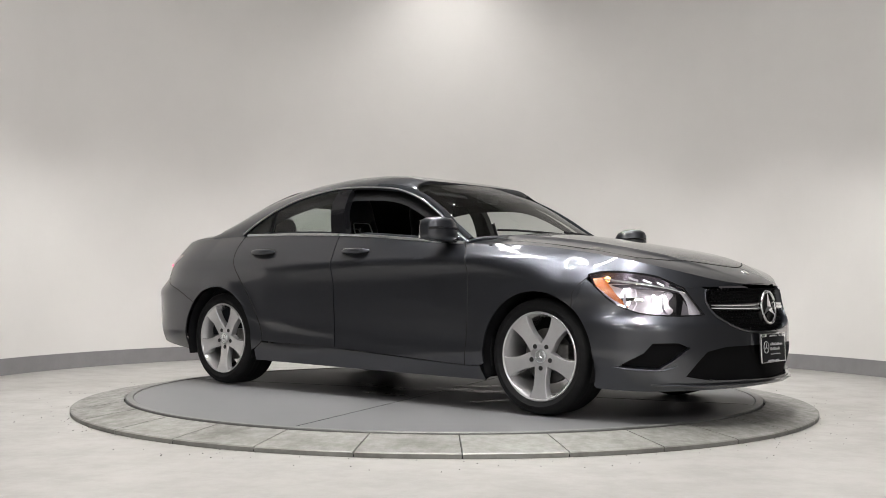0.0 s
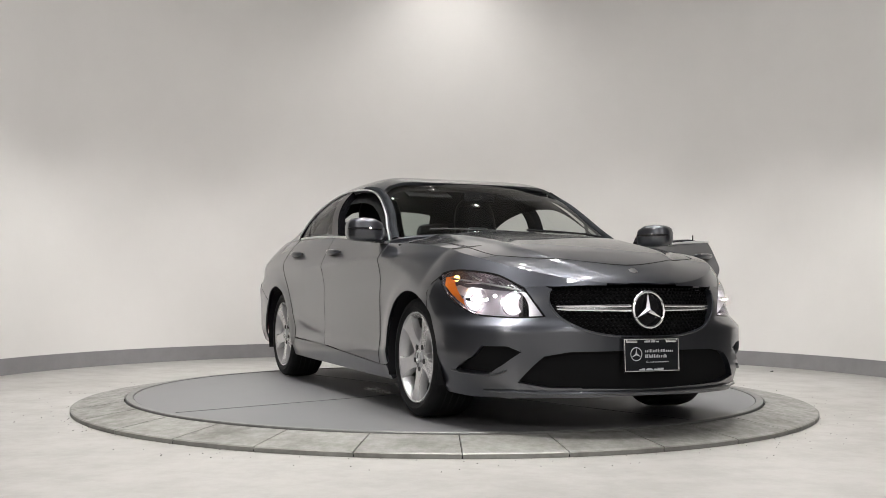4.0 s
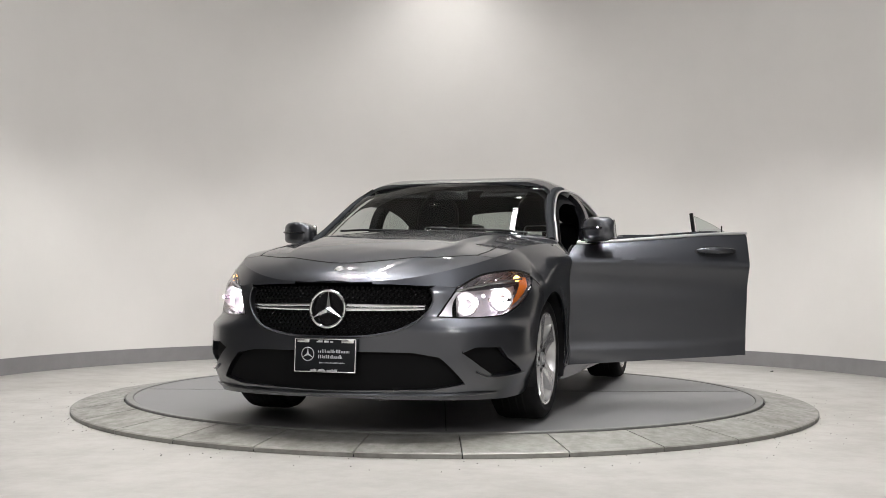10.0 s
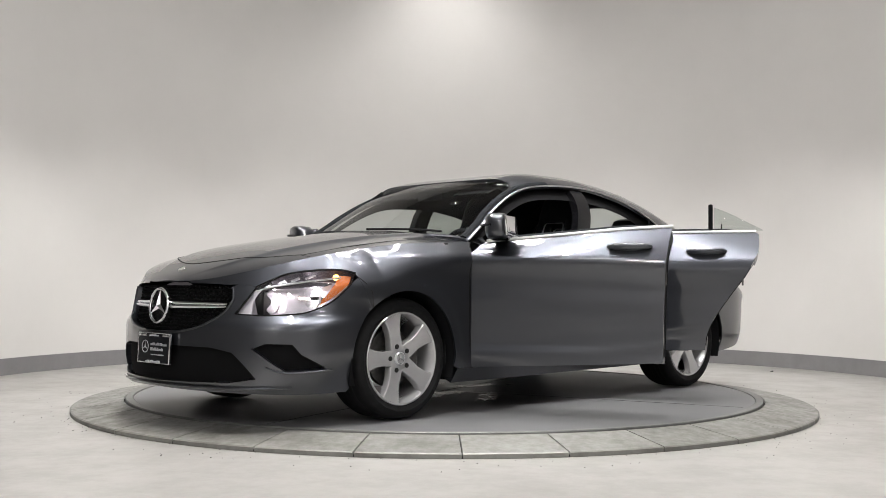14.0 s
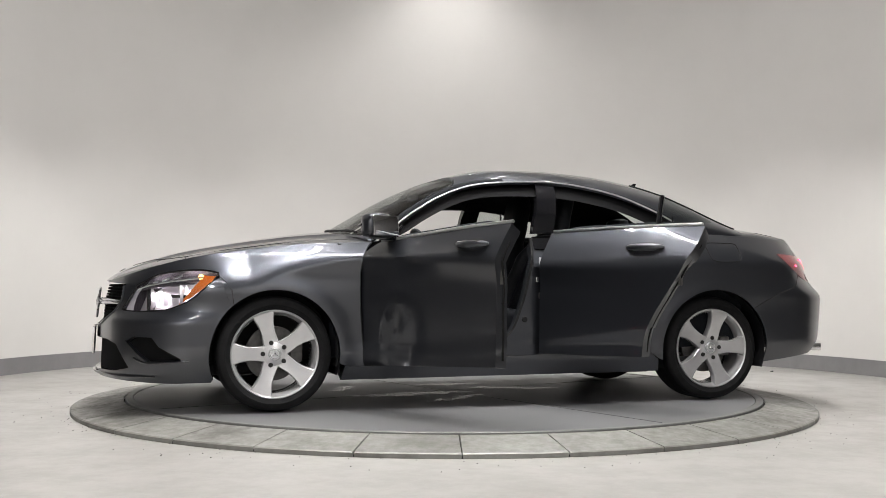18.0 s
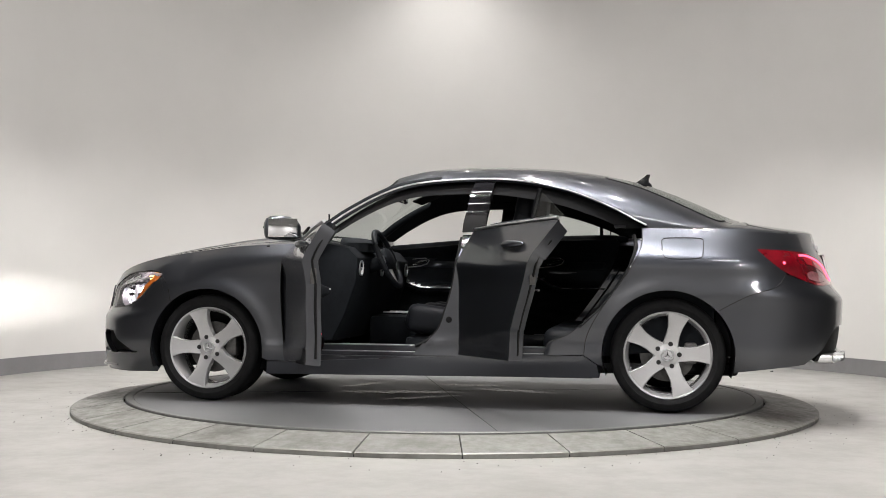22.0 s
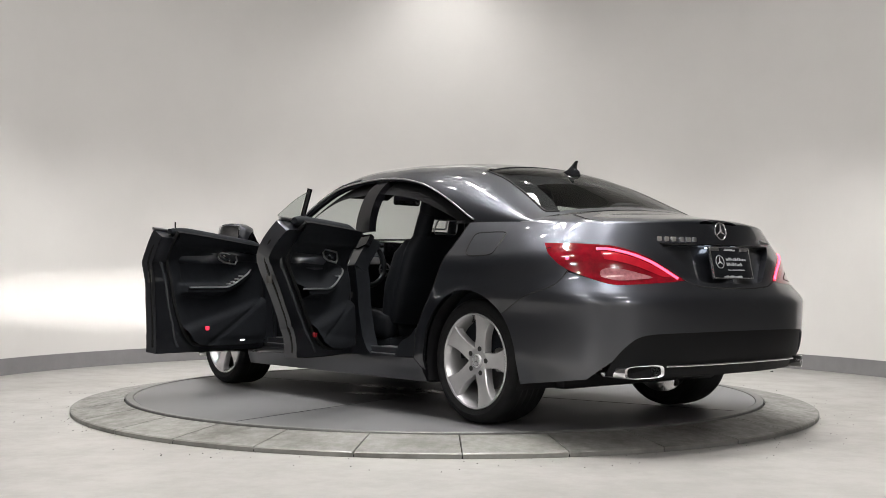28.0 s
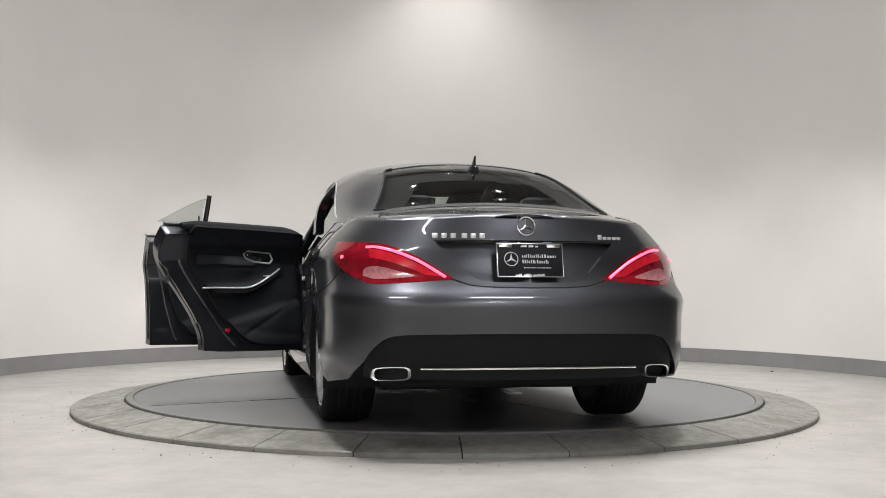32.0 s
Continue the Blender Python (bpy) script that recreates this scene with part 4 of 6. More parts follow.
for y in (0.35, -0.35):
    loft(bm, [((-1.10, y, 0.42), 0.32, 0.08), ((-1.13, y, 0.5), 0.33, 0.085), ((-1.22, y, 0.75), 0.32, 0.075), ((-1.30, y, 0.95), 0.29, 0.06), ((-1.33, y, 1.0), 0.24, 0.03)], 22, 3.2)
part("backrest", bm, LEATHER, bench)
for y in (0.37, -0.37):
    bm = bmesh.new()
    loft(bm, [((-1.29, y, 0.96), 0.11, 0.045), ((-1.29, y, 1.02), 0.14, 0.06), ((-1.295, y, 1.12), 0.14, 0.055), ((-1.30, y, 1.165), 0.12, 0.045), ((-1.30, y, 1.18), 0.08, 0.02)], 18, 3.4)
    part("headrest", bm, LEATHER, bench)

# dashboard and console
bm = bmesh.new()
across(bm, [(1.0, 0.30), (0.62, 0.36), (0.54, 0.52), (0.47, 0.72), (0.46, 0.86), (0.52, 0.925), (0.66, 0.955), (0.98, 0.955)], -0.70, 0.70, 0.03)
loft(bm, [((0.55, 0.37, 0.90), 0.20, 0.10), ((0.55, 0.37, 0.955), 0.19, 0.10), ((0.57, 0.37, 0.985), 0.15, 0.07)], 20, 2.6)
dash = part("dashboard", bm, TRIM, car, "black dashboard")
for y in (0.62, 0.10, -0.10, -0.62):
    bm = bmesh.new()
    lathe(bm, [(0.048, 0.0), (0.048, 0.02), (0.040, 0.022), (0.036, 0.008), (0.0, 0.008)], 26, "x")
    for k in range(3):
        box(bm, (0.0, -0.036, -0.004), (0.014, 0.036, 0.004), 0, pose(0, 0, 0, 60 * k, 0, 0))
    v = part("air_vent", bm, SILVER, dash, "round silver-rimmed air vent")
    v.matrix_basis = pose(0.478, y, 0.80, 0, 0, 180)
bm = bmesh.new()
box(bm, (0.435, -0.12, 0.86), (0.455, 0.12, 0.985), 0.01)
part("screen", bm, GLOSS_BLACK, dash, "dark dashboard screen")
bm = bmesh.new()
box(bm, (-0.45, -0.11, 0.24), (0.55, 0.11, 0.50), 0.04)
box(bm, (-0.42, -0.10, 0.48), (-0.10, 0.10, 0.60), 0.04)
part("centre_console", bm, TRIM, car, "black centre console")
bm = bmesh.new()
tube(bm, [(0.0, 0.10, 0.51), (0.45, 0.10, 0.52)], 0.005, 6)
tube(bm, [(0.0, -0.10, 0.51), (0.45, -0.10, 0.52)], 0.005, 6)
part("console_trim", bm, SILVER, car, "silver console strips")
sw = new("steering_wheel")
sw.parent = car
bm = bmesh.new()
pts = [(0.0, 0.185 * math.cos(radians(a)), 0.185 * math.sin(radians(a))) for a in range(0, 361, 8)]
tube(bm, pts, 0.017, 10)
part("wheel_rim", bm, LEATHER, sw, "black leather steering wheel rim")
bm = bmesh.new()
box(bm, (0.0, -0.16, -0.025), (0.02, 0.16, 0.025), 0.008)
box(bm, (0.0, -0.02, -0.17), (0.02, 0.02, 0.0), 0.008)
part("spoke", bm, SILVER, sw, "silver spokes")
bm = bmesh.new()
lathe(bm, [(0.0, -0.035), (0.05, -0.032), (0.07, -0.015), (0.072, 0.03)], 28, "x")
part("airbag_cover", bm, TRIM, sw)
bm = bmesh.new()
lathe(bm, [(0.0, 0.0), (0.045, 0.0), (0.04, 0.16), (0.0, 0.16)], 16, "x")
part("column", bm, TRIM, sw)
sw.matrix_basis = pose(0.36, 0.37, 0.86, 0, 24, 0)
bm = bmesh.new()
box(bm, (0.335, -0.11, 1.235), (0.36, 0.11, 1.30), 0.014, pose(0, 0, 0))
tube(bm, [(0.355, 0, 1.27), (0.385, 0, 1.285)], 0.012, 8)
part("rear_view_mirror", bm, GLOSS_BLACK, car, "black interior mirror")
for y in (0.33, -0.33):
    bm = bmesh.new()
    box(bm, (0.0, y - 0.15, 0.0), (0.16, y + 0.15, 0.012), 0.004, pose(0.17, 0, 1.315, 0, 22, 0))
    part("sun_visor", bm, HEADLINER, car, "dark sun visor folded up")

# closing panels: floor, bulkheads, inner sides
bm = bmesh.new()
box(bm, (-1.25, -0.76, 0.235), (1.0, 0.76, 0.262))
box(bm, (0.98, -0.80, 0.20), (1.0, 0.80, 0.93))
box(bm, (-1.62, -0.60, 0.97), (-1.30, 0.60, 0.99))
box(bm, (-1.42, -0.62, 0.24), (-1.38, 0.62, 0.98))
part("carpet", bm, CARPET, car, "black carpet and bulkheads")
bm = bmesh.new()
box(bm, (-1.98, -0.60, 0.30), (-1.62, 0.60, 0.9))
part("boot_floor", bm, BLACK, car, "black inner boot structure")
bm = bmesh.new()
box(bm, (1.0, -0.55, 0.24), (2.02, 0.55, 0.66))
part("inner_structure", bm, BLACK, car, "black inner structure behind grille and bumper")

# door apertures: pillars, sills and seals
B_LOW = curve([(0.10, 0.30), (0.025, 0.37), (-0.05, 0.44), (-0.095, 0.555), (-0.135, 0.69), (-0.168, 0.888), (-0.178, float(BELT(-0.178)) - 0.002)], 4) + curve([(-0.31, float(BELT(-0.31)) - 0.002), (-0.28, 0.80), (-0.295, 0.55), (-0.35, 0.36), (-0.46, 0.29)], 4)
REAR_LIP = curve([(-1.165, 0.985), (-1.175, 0.90), (-1.11, 0.74), (-0.985, 0.575), (-0.82, 0.43), (-0.70, 0.375), (-0.66, 0.31)], 5)
for side in (1, -1):
    bm = bmesh.new()
    sheet(bm, sided(side), B_LOW, (), 0.02, 0.09, -0.045, flange_mi=1)
    part("b_pillar", bm, PAINT, car, "grey painted centre pillar", 40, (TRIM,))
    poly = [cab(x, z) for x, z in ((-0.183, float(BELT(-0.183)) - 0.01), (-0.212, 1.15), (-0.243, 1.326), (-0.362, 1.328), (-0.338, 1.15), (-0.318, float(BELT(-0.318)) - 0.01))]
    bm = bmesh.new()
    sheet(bm, cabin, poly if side > 0 else flip(poly), (), 0.025, 0.05, -0.016 if side > 0 else -0.006)
    part("pillar_cover", bm, GLOSS_BLACK, car, "gloss black pillar cover")
    # stepped sill with treads, its shade put into the darker paint
    bm = bmesh.new()
    sgn = side
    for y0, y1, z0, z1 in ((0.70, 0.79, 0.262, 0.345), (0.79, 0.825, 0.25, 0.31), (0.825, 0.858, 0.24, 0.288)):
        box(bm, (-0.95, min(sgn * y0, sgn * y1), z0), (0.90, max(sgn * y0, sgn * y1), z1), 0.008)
    part("door_sill", bm, SHADED_PAINT, car, "stepped door sill, its shade put into the paint")
    for x0, x1 in ((0.0, 0.75), (-0.85, -0.45)):
        bm = bmesh.new()
        box(bm, (x0, min(sgn * 0.715, sgn * 0.775), 0.345), (x1, max(sgn * 0.715, sgn * 0.775), 0.349), 0.0015)
        box(bm, (x0 - 0.05, min(sgn * 0.803, sgn * 0.812), 0.310), (x1 + 0.05, max(sgn * 0.803, sgn * 0.812), 0.314), 0.001)
        tagged(part("scuff_plate", bm, SILVER, car, "bright sill scuff strips"), kind="stuff")
    # rear jamb behind the rear door, and the front jamb behind the wing
    bm = bmesh.new()
    sheet(bm, sided(side), [(x - 0.05, min(z, 0.985)) for x, z in C_SEAM] + REAR_LIP, (), 0.025, 0.06, -0.04)
    part("rear_door_jamb", bm, PAINT, car, "grey painted rear door jamb")
    bm = bmesh.new()
    sheet(bm, sided(side), [(x - 0.035, min(z, 0.90)) for x, z in DOOR_FRONT_EDGE] + [(x + 0.05, min(z, 0.90)) for x, z in reversed(DOOR_FRONT_EDGE)], (), 0.025, 0.10, -0.05)
    part("front_door_jamb", bm, PAINT, car, "grey painted front door jamb")
    bm = bmesh.new()
    sheet(bm, sided(side), [(x + 0.02, z) for x, z in C_SEAM] + [(-1.62, 1.0), (-1.62, 0.3), (-0.95, 0.27)], (), 0.04, 0.0, -0.13)
    part("rear_side_trim", bm, TRIM, car, "black rear side trim")
    bm = bmesh.new()
    sheet(bm, sided(side), [(0.80, 0.25), (0.84, 0.9), (1.05, 0.9), (1.05, 0.25)], (), 0.04, 0.0, -0.12)
    part("kick_panel", bm, TRIM, car, "black footwell side trim")
    bm = bmesh.new()
    seal = REAR_LIP[:-3]
    xs, ys, zs = lower([a for a, _ in seal], [b for _, b in seal])
    tube(bm, [(x, sgn * (y - 0.055), z) for x, y, z in zip(xs, ys, zs)], 0.012, 6)
    part("rear_aperture_seal", bm, RUBBER, car, "black rubber door seal")
    bm = bmesh.new()
    seal = curve([(0.085, 0.345), (0.02, 0.375), (-0.05, 0.44), (-0.095, 0.555), (-0.135, 0.69), (-0.168, 0.888), (-0.178, 0.975)], 4)
    xs, ys, zs = lower([a for a, _ in seal], [b for _, b in seal])
    tube(bm, [(x, sgn * (y - 0.06), z) for x, y, z in zip(xs, ys, zs)], 0.012, 6)
    part("front_aperture_seal", bm, RUBBER, car, "black rubber door seal")
    # fittings on the pillars: label, hinges, striker, plug
    if side > 0:
        for nm, x, z, w, h, mt, lab in (("pillar_label", -0.205, 0.84, 0.014, 0.05, WHITE_INK, "small pale label"), ("striker", -0.185, 0.735, 0.02, 0.03, CHROME, "metal door striker"),
                                    ("door_hinge", -0.215, 0.64, 0.03, 0.035, DARK_METAL, "dark door hinge"), ("door_hinge", -0.225, 0.42, 0.03, 0.035, DARK_METAL, "dark door hinge"),
                                    ("striker", -1.155, 0.80, 0.025, 0.02, CHROME, "metal door striker")):
            y = float(lower(np.array([x]), np.array([z]))[1][0]) - 0.043
            bm = bmesh.new()
            box(bm, (x - w / 2, y - 0.01, z - h / 2), (x + w / 2, y + (0.003 if "label" in nm else 0.016), z + h / 2), 0.003)
            part(nm, bm, mt, car, lab)
        for x, z in ((-0.115, 0.50), (-0.24, 0.515)):
            y = float(lower(np.array([x]), np.array([z]))[1][0]) - 0.043
            bm = bmesh.new()
            lathe(bm, [(0.0, 0.004), (0.014, 0.004), (0.018, 0.0), (0.018, -0.01)], 20, "y", (x, y, z))
            part("body_plug", bm, RUBBER, car, "round black plug")
        bm = bmesh.new()
        sheet(bm, lower, [(-0.182, 0.935), (-0.183, float(BELT(-0.183)) + 0.004), (-0.318, float(BELT(-0.318)) + 0.004), (-0.318, 0.955), (-0.25, 0.93)], (), 0.02, 0.03, -0.036)
        part("pillar_foot", bm, GLOSS_BLACK, car, "gloss black foot of the pillar cover")

# ---- car details ----
def on_low(x, z, off=0.0, side=1):
    px, py, pz = lower(np.array([q_of_x(x, z)]), np.array([z]))
    return Vector((float(px[0]), side * (float(py[0]) + off), z))


def edge_strip(name, surface, pts, r, mat, parent, label, off=0.002, mir=1):
    xs, ys, zs = surface([a for a, _ in pts], [b for _, b in pts])
    bm = bmesh.new()
    tube(bm, [(x, mir * (y + math.copysign(off, y)), z) for x, y, z in zip(xs, ys, zs)], r, 8)
    return part(name, bm, mat, parent, label)


# bright frames round the side windows
TOPS = [cab(x, z) for x, z in curve(DLO_TOP, 5)]
for poly in (TOPS, flip(TOPS)):
    edge_strip("window_frame", cabin, poly, 0.0052, BRIGHT, car, "bright chrome window surround", -0.003)
for d, side, x0, x1 in ((fl, 1, 0.79, -0.235), (fr, -1, 0.79, -0.235), (rl, 1, -0.25, -1.19), (rr, -1, -0.25, -1.19)):
    bm = bmesh.new()
    xs = np.linspace(x0, x1, 24)
    tube(bm, [(x, side * (float(BELT_Y(x)) - 0.002), float(BELT(x)) + 0.006) for x in xs], 0.009, 8)
    part("belt_strip", bm, BRIGHT, d, "bright chrome belt strip")
    bm = bmesh.new()
    tube(bm, [(x, side * (float(BELT_Y(x)) - 0.045), float(BELT(x)) - 0.004) for x in xs[1:-2]], [0.012, 0.022, 0.03] + [0.033] * (len(xs) - 9) + [0.030, 0.024, 0.016], 10)
    part("door_top", bm, TRIM, d, "black padded top of the door")

# side glass: shut in the right rear door, lowered elsewhere but for the fixed rear panes
def window_piece(x0, x1):
    top = [(x, z) for x, z in curve(DLO_TOP, 5) if x1 <= x <= x0]
    zt = lambda x: float(np.interp(-x, [-a for a, _ in DLO_TOP], [b for _, b in DLO_TOP]))
    pts = [(x0, zt(x0))] + top + [(x1, zt(x1))] + [(x, float(BELT(x)) + 0.012) for x in np.linspace(x1, x0, 14)]
    return [cab(x, z) for x, z in pts]


REAR_PANE, QUARTER_PANE = window_piece(-0.29, -0.905), window_piece(-0.945, -1.232)
for poly, d, nm in ((flip(REAR_PANE), rr, "window"), (flip(QUARTER_PANE), rr, "quarter_window"), (QUARTER_PANE, rl, "quarter_window")):
    bm = bmesh.new()
    sheet(bm, cabin, poly, (), 0.02, 0.004, -0.008)
    g = part(nm, bm, GLASS, d, "clear side glass")
    g.visible_shadow = False
for s, d in ((1, rl), (-1, rr)):
    a = cabin(*[np.array([v]) for v in cab(-0.925, 1.20)])
    b = cabin(*[np.array([v]) for v in cab(-0.925, 1.03)])
    bm = bmesh.new()
    tube(bm, [(float(b[0][0]), s * float(b[1][0]) - s * 0.01, float(b[2][0])), (float(a[0][0]), s * float(a[1][0]) - s * 0.006, float(a[2][0]))], 0.014, 8)
    part("window_bar", bm, GLOSS_BLACK, d, "black upright beside the rear quarter glass")

LINING = [(x, z) for x, z in curve(DLO_TOP, 5) if x > -0.05]
for s in (1, -1):
    ks = [cab(x, z) for x, z in LINING]
    X, Y, Z = cabin(np.array([a for a, _ in ks]), np.array([b for _, b in ks]))
    bm = bmesh.new()
    tube(bm, [(x + 0.012, s * (y - 0.032), z + 0.002) for x, y, z in zip(X, Y, Z)], 0.024, 10)
    part("pillar_lining", bm, TRIM, car, "black lining of the windscreen pillar")

# black edges of the windscreen and the rear window
for nm, poly in (("windscreen_trim", curve(WS_SIDE, 5)), ("rear_window_trim", curve(BL_SIDE, 5))):
    for s in (1, -1):
        edge_strip(nm, cabin, [cab_top(k, s * v) for k, v in poly], 0.006, BLACK, car, "black edge of the glass", -0.003)

# mirror sails and mirrors
SAIL = [cab(x, z) for x, z in ((0.79, 0.957), (0.70, 1.01), (0.66, 1.036), (0.665, float(BELT(0.665)) + 0.012), (0.785, float(BELT(0.785)) + 0.01))]
for side, d in ((1, fl), (-1, fr)):
    bm = bmesh.new()
    sheet(bm, cabin, SAIL if side > 0 else flip(SAIL), (), 0.012, 0.012, -0.002)
    part("mirror_sail", bm, GLOSS_BLACK, d, "black triangle at the mirror's foot")
    bm = bmesh.new()
    secs = []
    for y, cz, hz, cx, hx in ((0.795, 1.005, 0.030, 0.700, 0.035), (0.815, 1.012, 0.054, 0.700, 0.060), (0.86, 1.018, 0.070, 0.698, 0.072), (0.92, 1.022, 0.071, 0.692, 0.068), (0.97, 1.022, 0.066, 0.682, 0.058), (0.995, 1.020, 0.055, 0.672, 0.046), (1.006, 1.018, 0.032, 0.664, 0.028)):
        secs.append(((cx, cz, y), hz, hx))
    loft(bm, secs, 24, 4.2, Matrix(((1, 0, 0, 0), (0, 0, side, 0), (0, 1, 0, 0), (0, 0, 0, 1))))
    bmesh.ops.recalc_face_normals(bm, faces=bm.faces)
    mir = part("mirror", bm, PAINT, d, "grey painted door mirror")
    bm = bmesh.new()
    box(bm, (0.655, min(side * 0.77, side * 0.86), 0.945), (0.745, max(side * 0.77, side * 0.86), 0.975), 0.012)
    part("mirror_foot", bm, GLOSS_BLACK, mir, "black mirror foot")
    bm = bmesh.new()
    box(bm, (-0.006, -0.083, -0.055), (0.010, 0.083, 0.055), 0.006, pose(0.614, side * 0.905, 1.020, 0, 6, -side * 4))
    part("mirror_glass", bm, material("mirror_silver", (0.8, 0.8, 0.82), 0.02, 1.0), mir, "silvered mirror glass")
    bm = bmesh.new()
    tube(bm, [(0.780, side * 0.83, 1.022), (0.786, side * 0.88, 1.024), (0.776, side * 0.94, 1.026), (0.745, side * 0.985, 1.026), (0.70, side * 1.003, 1.025)], 0.007, 6)
    part("indicator_strip", bm, GLOSS_BLACK, mir, "dark indicator strip")

# door handles
for side, d, x, z in ((1, fl, -0.02, 0.903), (-1, fr, -0.02, 0.903), (1, rl, -0.90, 0.908), (-1, rr, -0.90, 0.908)):
    y = abs(on_low(x, z).y)
    bm = bmesh.new()
    # the cup's shade, laid on the skin as a flat darker oval
    ring = [(x + 0.125 * math.cos(a) + 0.005, z + 0.034 * math.sin(a) - 0.002) for a in np.linspace(0, 2 * math.pi, 30)[:-1]]
    sheet(bm, sided(side), ring, (), 0.010, 0.0, 0.0015)
    part("handle_cup", bm, SHADED_PAINT, d, "flat oval of darkened paint for the shade behind the handle")
    bm = bmesh.new()
    pts = []
    for k in range(13):
        u = k / 12
        xx = x - 0.115 + 0.23 * u
        pts.append((xx, side * (abs(on_low(xx, z).y) + 0.006 + 0.028 * math.sin(math.pi * u) ** 0.6), z + 0.004))
    tube(bm, pts, [0.007 + 0.013 * math.sin(math.pi * k / 12) ** 0.5 for k in range(13)], 10)
    part("door_handle", bm, PAINT, d, "grey painted pull handle")
    if d is fl or d is fr:
        bm = bmesh.new()
        tube(bm, [(xx, yy + side * 0.012, zz + 0.012) for xx, yy, zz in pts[2:-2]], 0.003, 6)
        part("handle_strip", bm, CHROME, d, "chrome strip on the handle")

# inner door trim
def ease(v):
    v = np.clip(v, 0, 1)
    return v * v * (3 - 2 * v)


def moulded(side, front):
    """The inner panel's surface: a rolled top, a sunk insert, a sweeping armrest and a bulged pocket."""
    xa, xb = (0.80, -0.14) if front else (-0.27, -1.08)

    def f(q, z):
        x, y, z = lower(q, z)
        u = (xa - x) / (xa - xb)
        za = 0.79 - 0.125 * ease((u - 0.08) / 0.42)
        arm = 0.055 * np.exp(-(np.maximum(np.abs(z - za) - 0.016, 0) / 0.016) ** 2) * ease((u - 0.08) / 0.16) * ease((0.90 - u) / 0.05)
        roll = 0.020 * ease((z - 0.885) / 0.04)
        sunk = -0.014 * ease((u - 0.30) / 0.04) * ease((0.86 - u) / 0.04) * ease((z - za - 0.03) / 0.03) * ease((0.875 - z) / 0.03)
        low = 0.62 - 0.20 * u
        pocket = 0.030 * ease((low - z) / 0.05) - 0.012 * np.exp(-((z - low + 0.09 + 0.25 * (u - 0.3)) / 0.012) ** 2) * ease((0.7 - u) / 0.1)
        return x, side * (y - 0.092 - arm - roll - sunk - pocket), z
    return f


FRONT_TRIM = curve([(0.77, 0.925), (0.81, 0.82), (0.82, 0.60), (0.80, 0.35), (0.72, 0.318), (0.40, 0.32), (0.15, 0.335), (0.05, 0.395), (-0.01, 0.49), (-0.055, 0.63), (-0.09, 0.80), (-0.11, 0.955)], 4) + [(x, float(BELT(x)) - 0.01) for x in np.linspace(-0.105, 0.75, 8)]
REAR_TRIM = curve([(-0.28, 0.99), (-0.265, 0.80), (-0.255, 0.40), (-0.30, 0.345), (-0.45, 0.34), (-0.60, 0.36), (-0.70, 0.425), (-0.79, 0.53), (-0.89, 0.67), (-0.975, 0.80), (-1.03, 0.92), (-1.045, 0.995)], 4) + [(x, float(BELT(x)) - 0.01) for x in np.linspace(-1.03, -0.30, 8)]
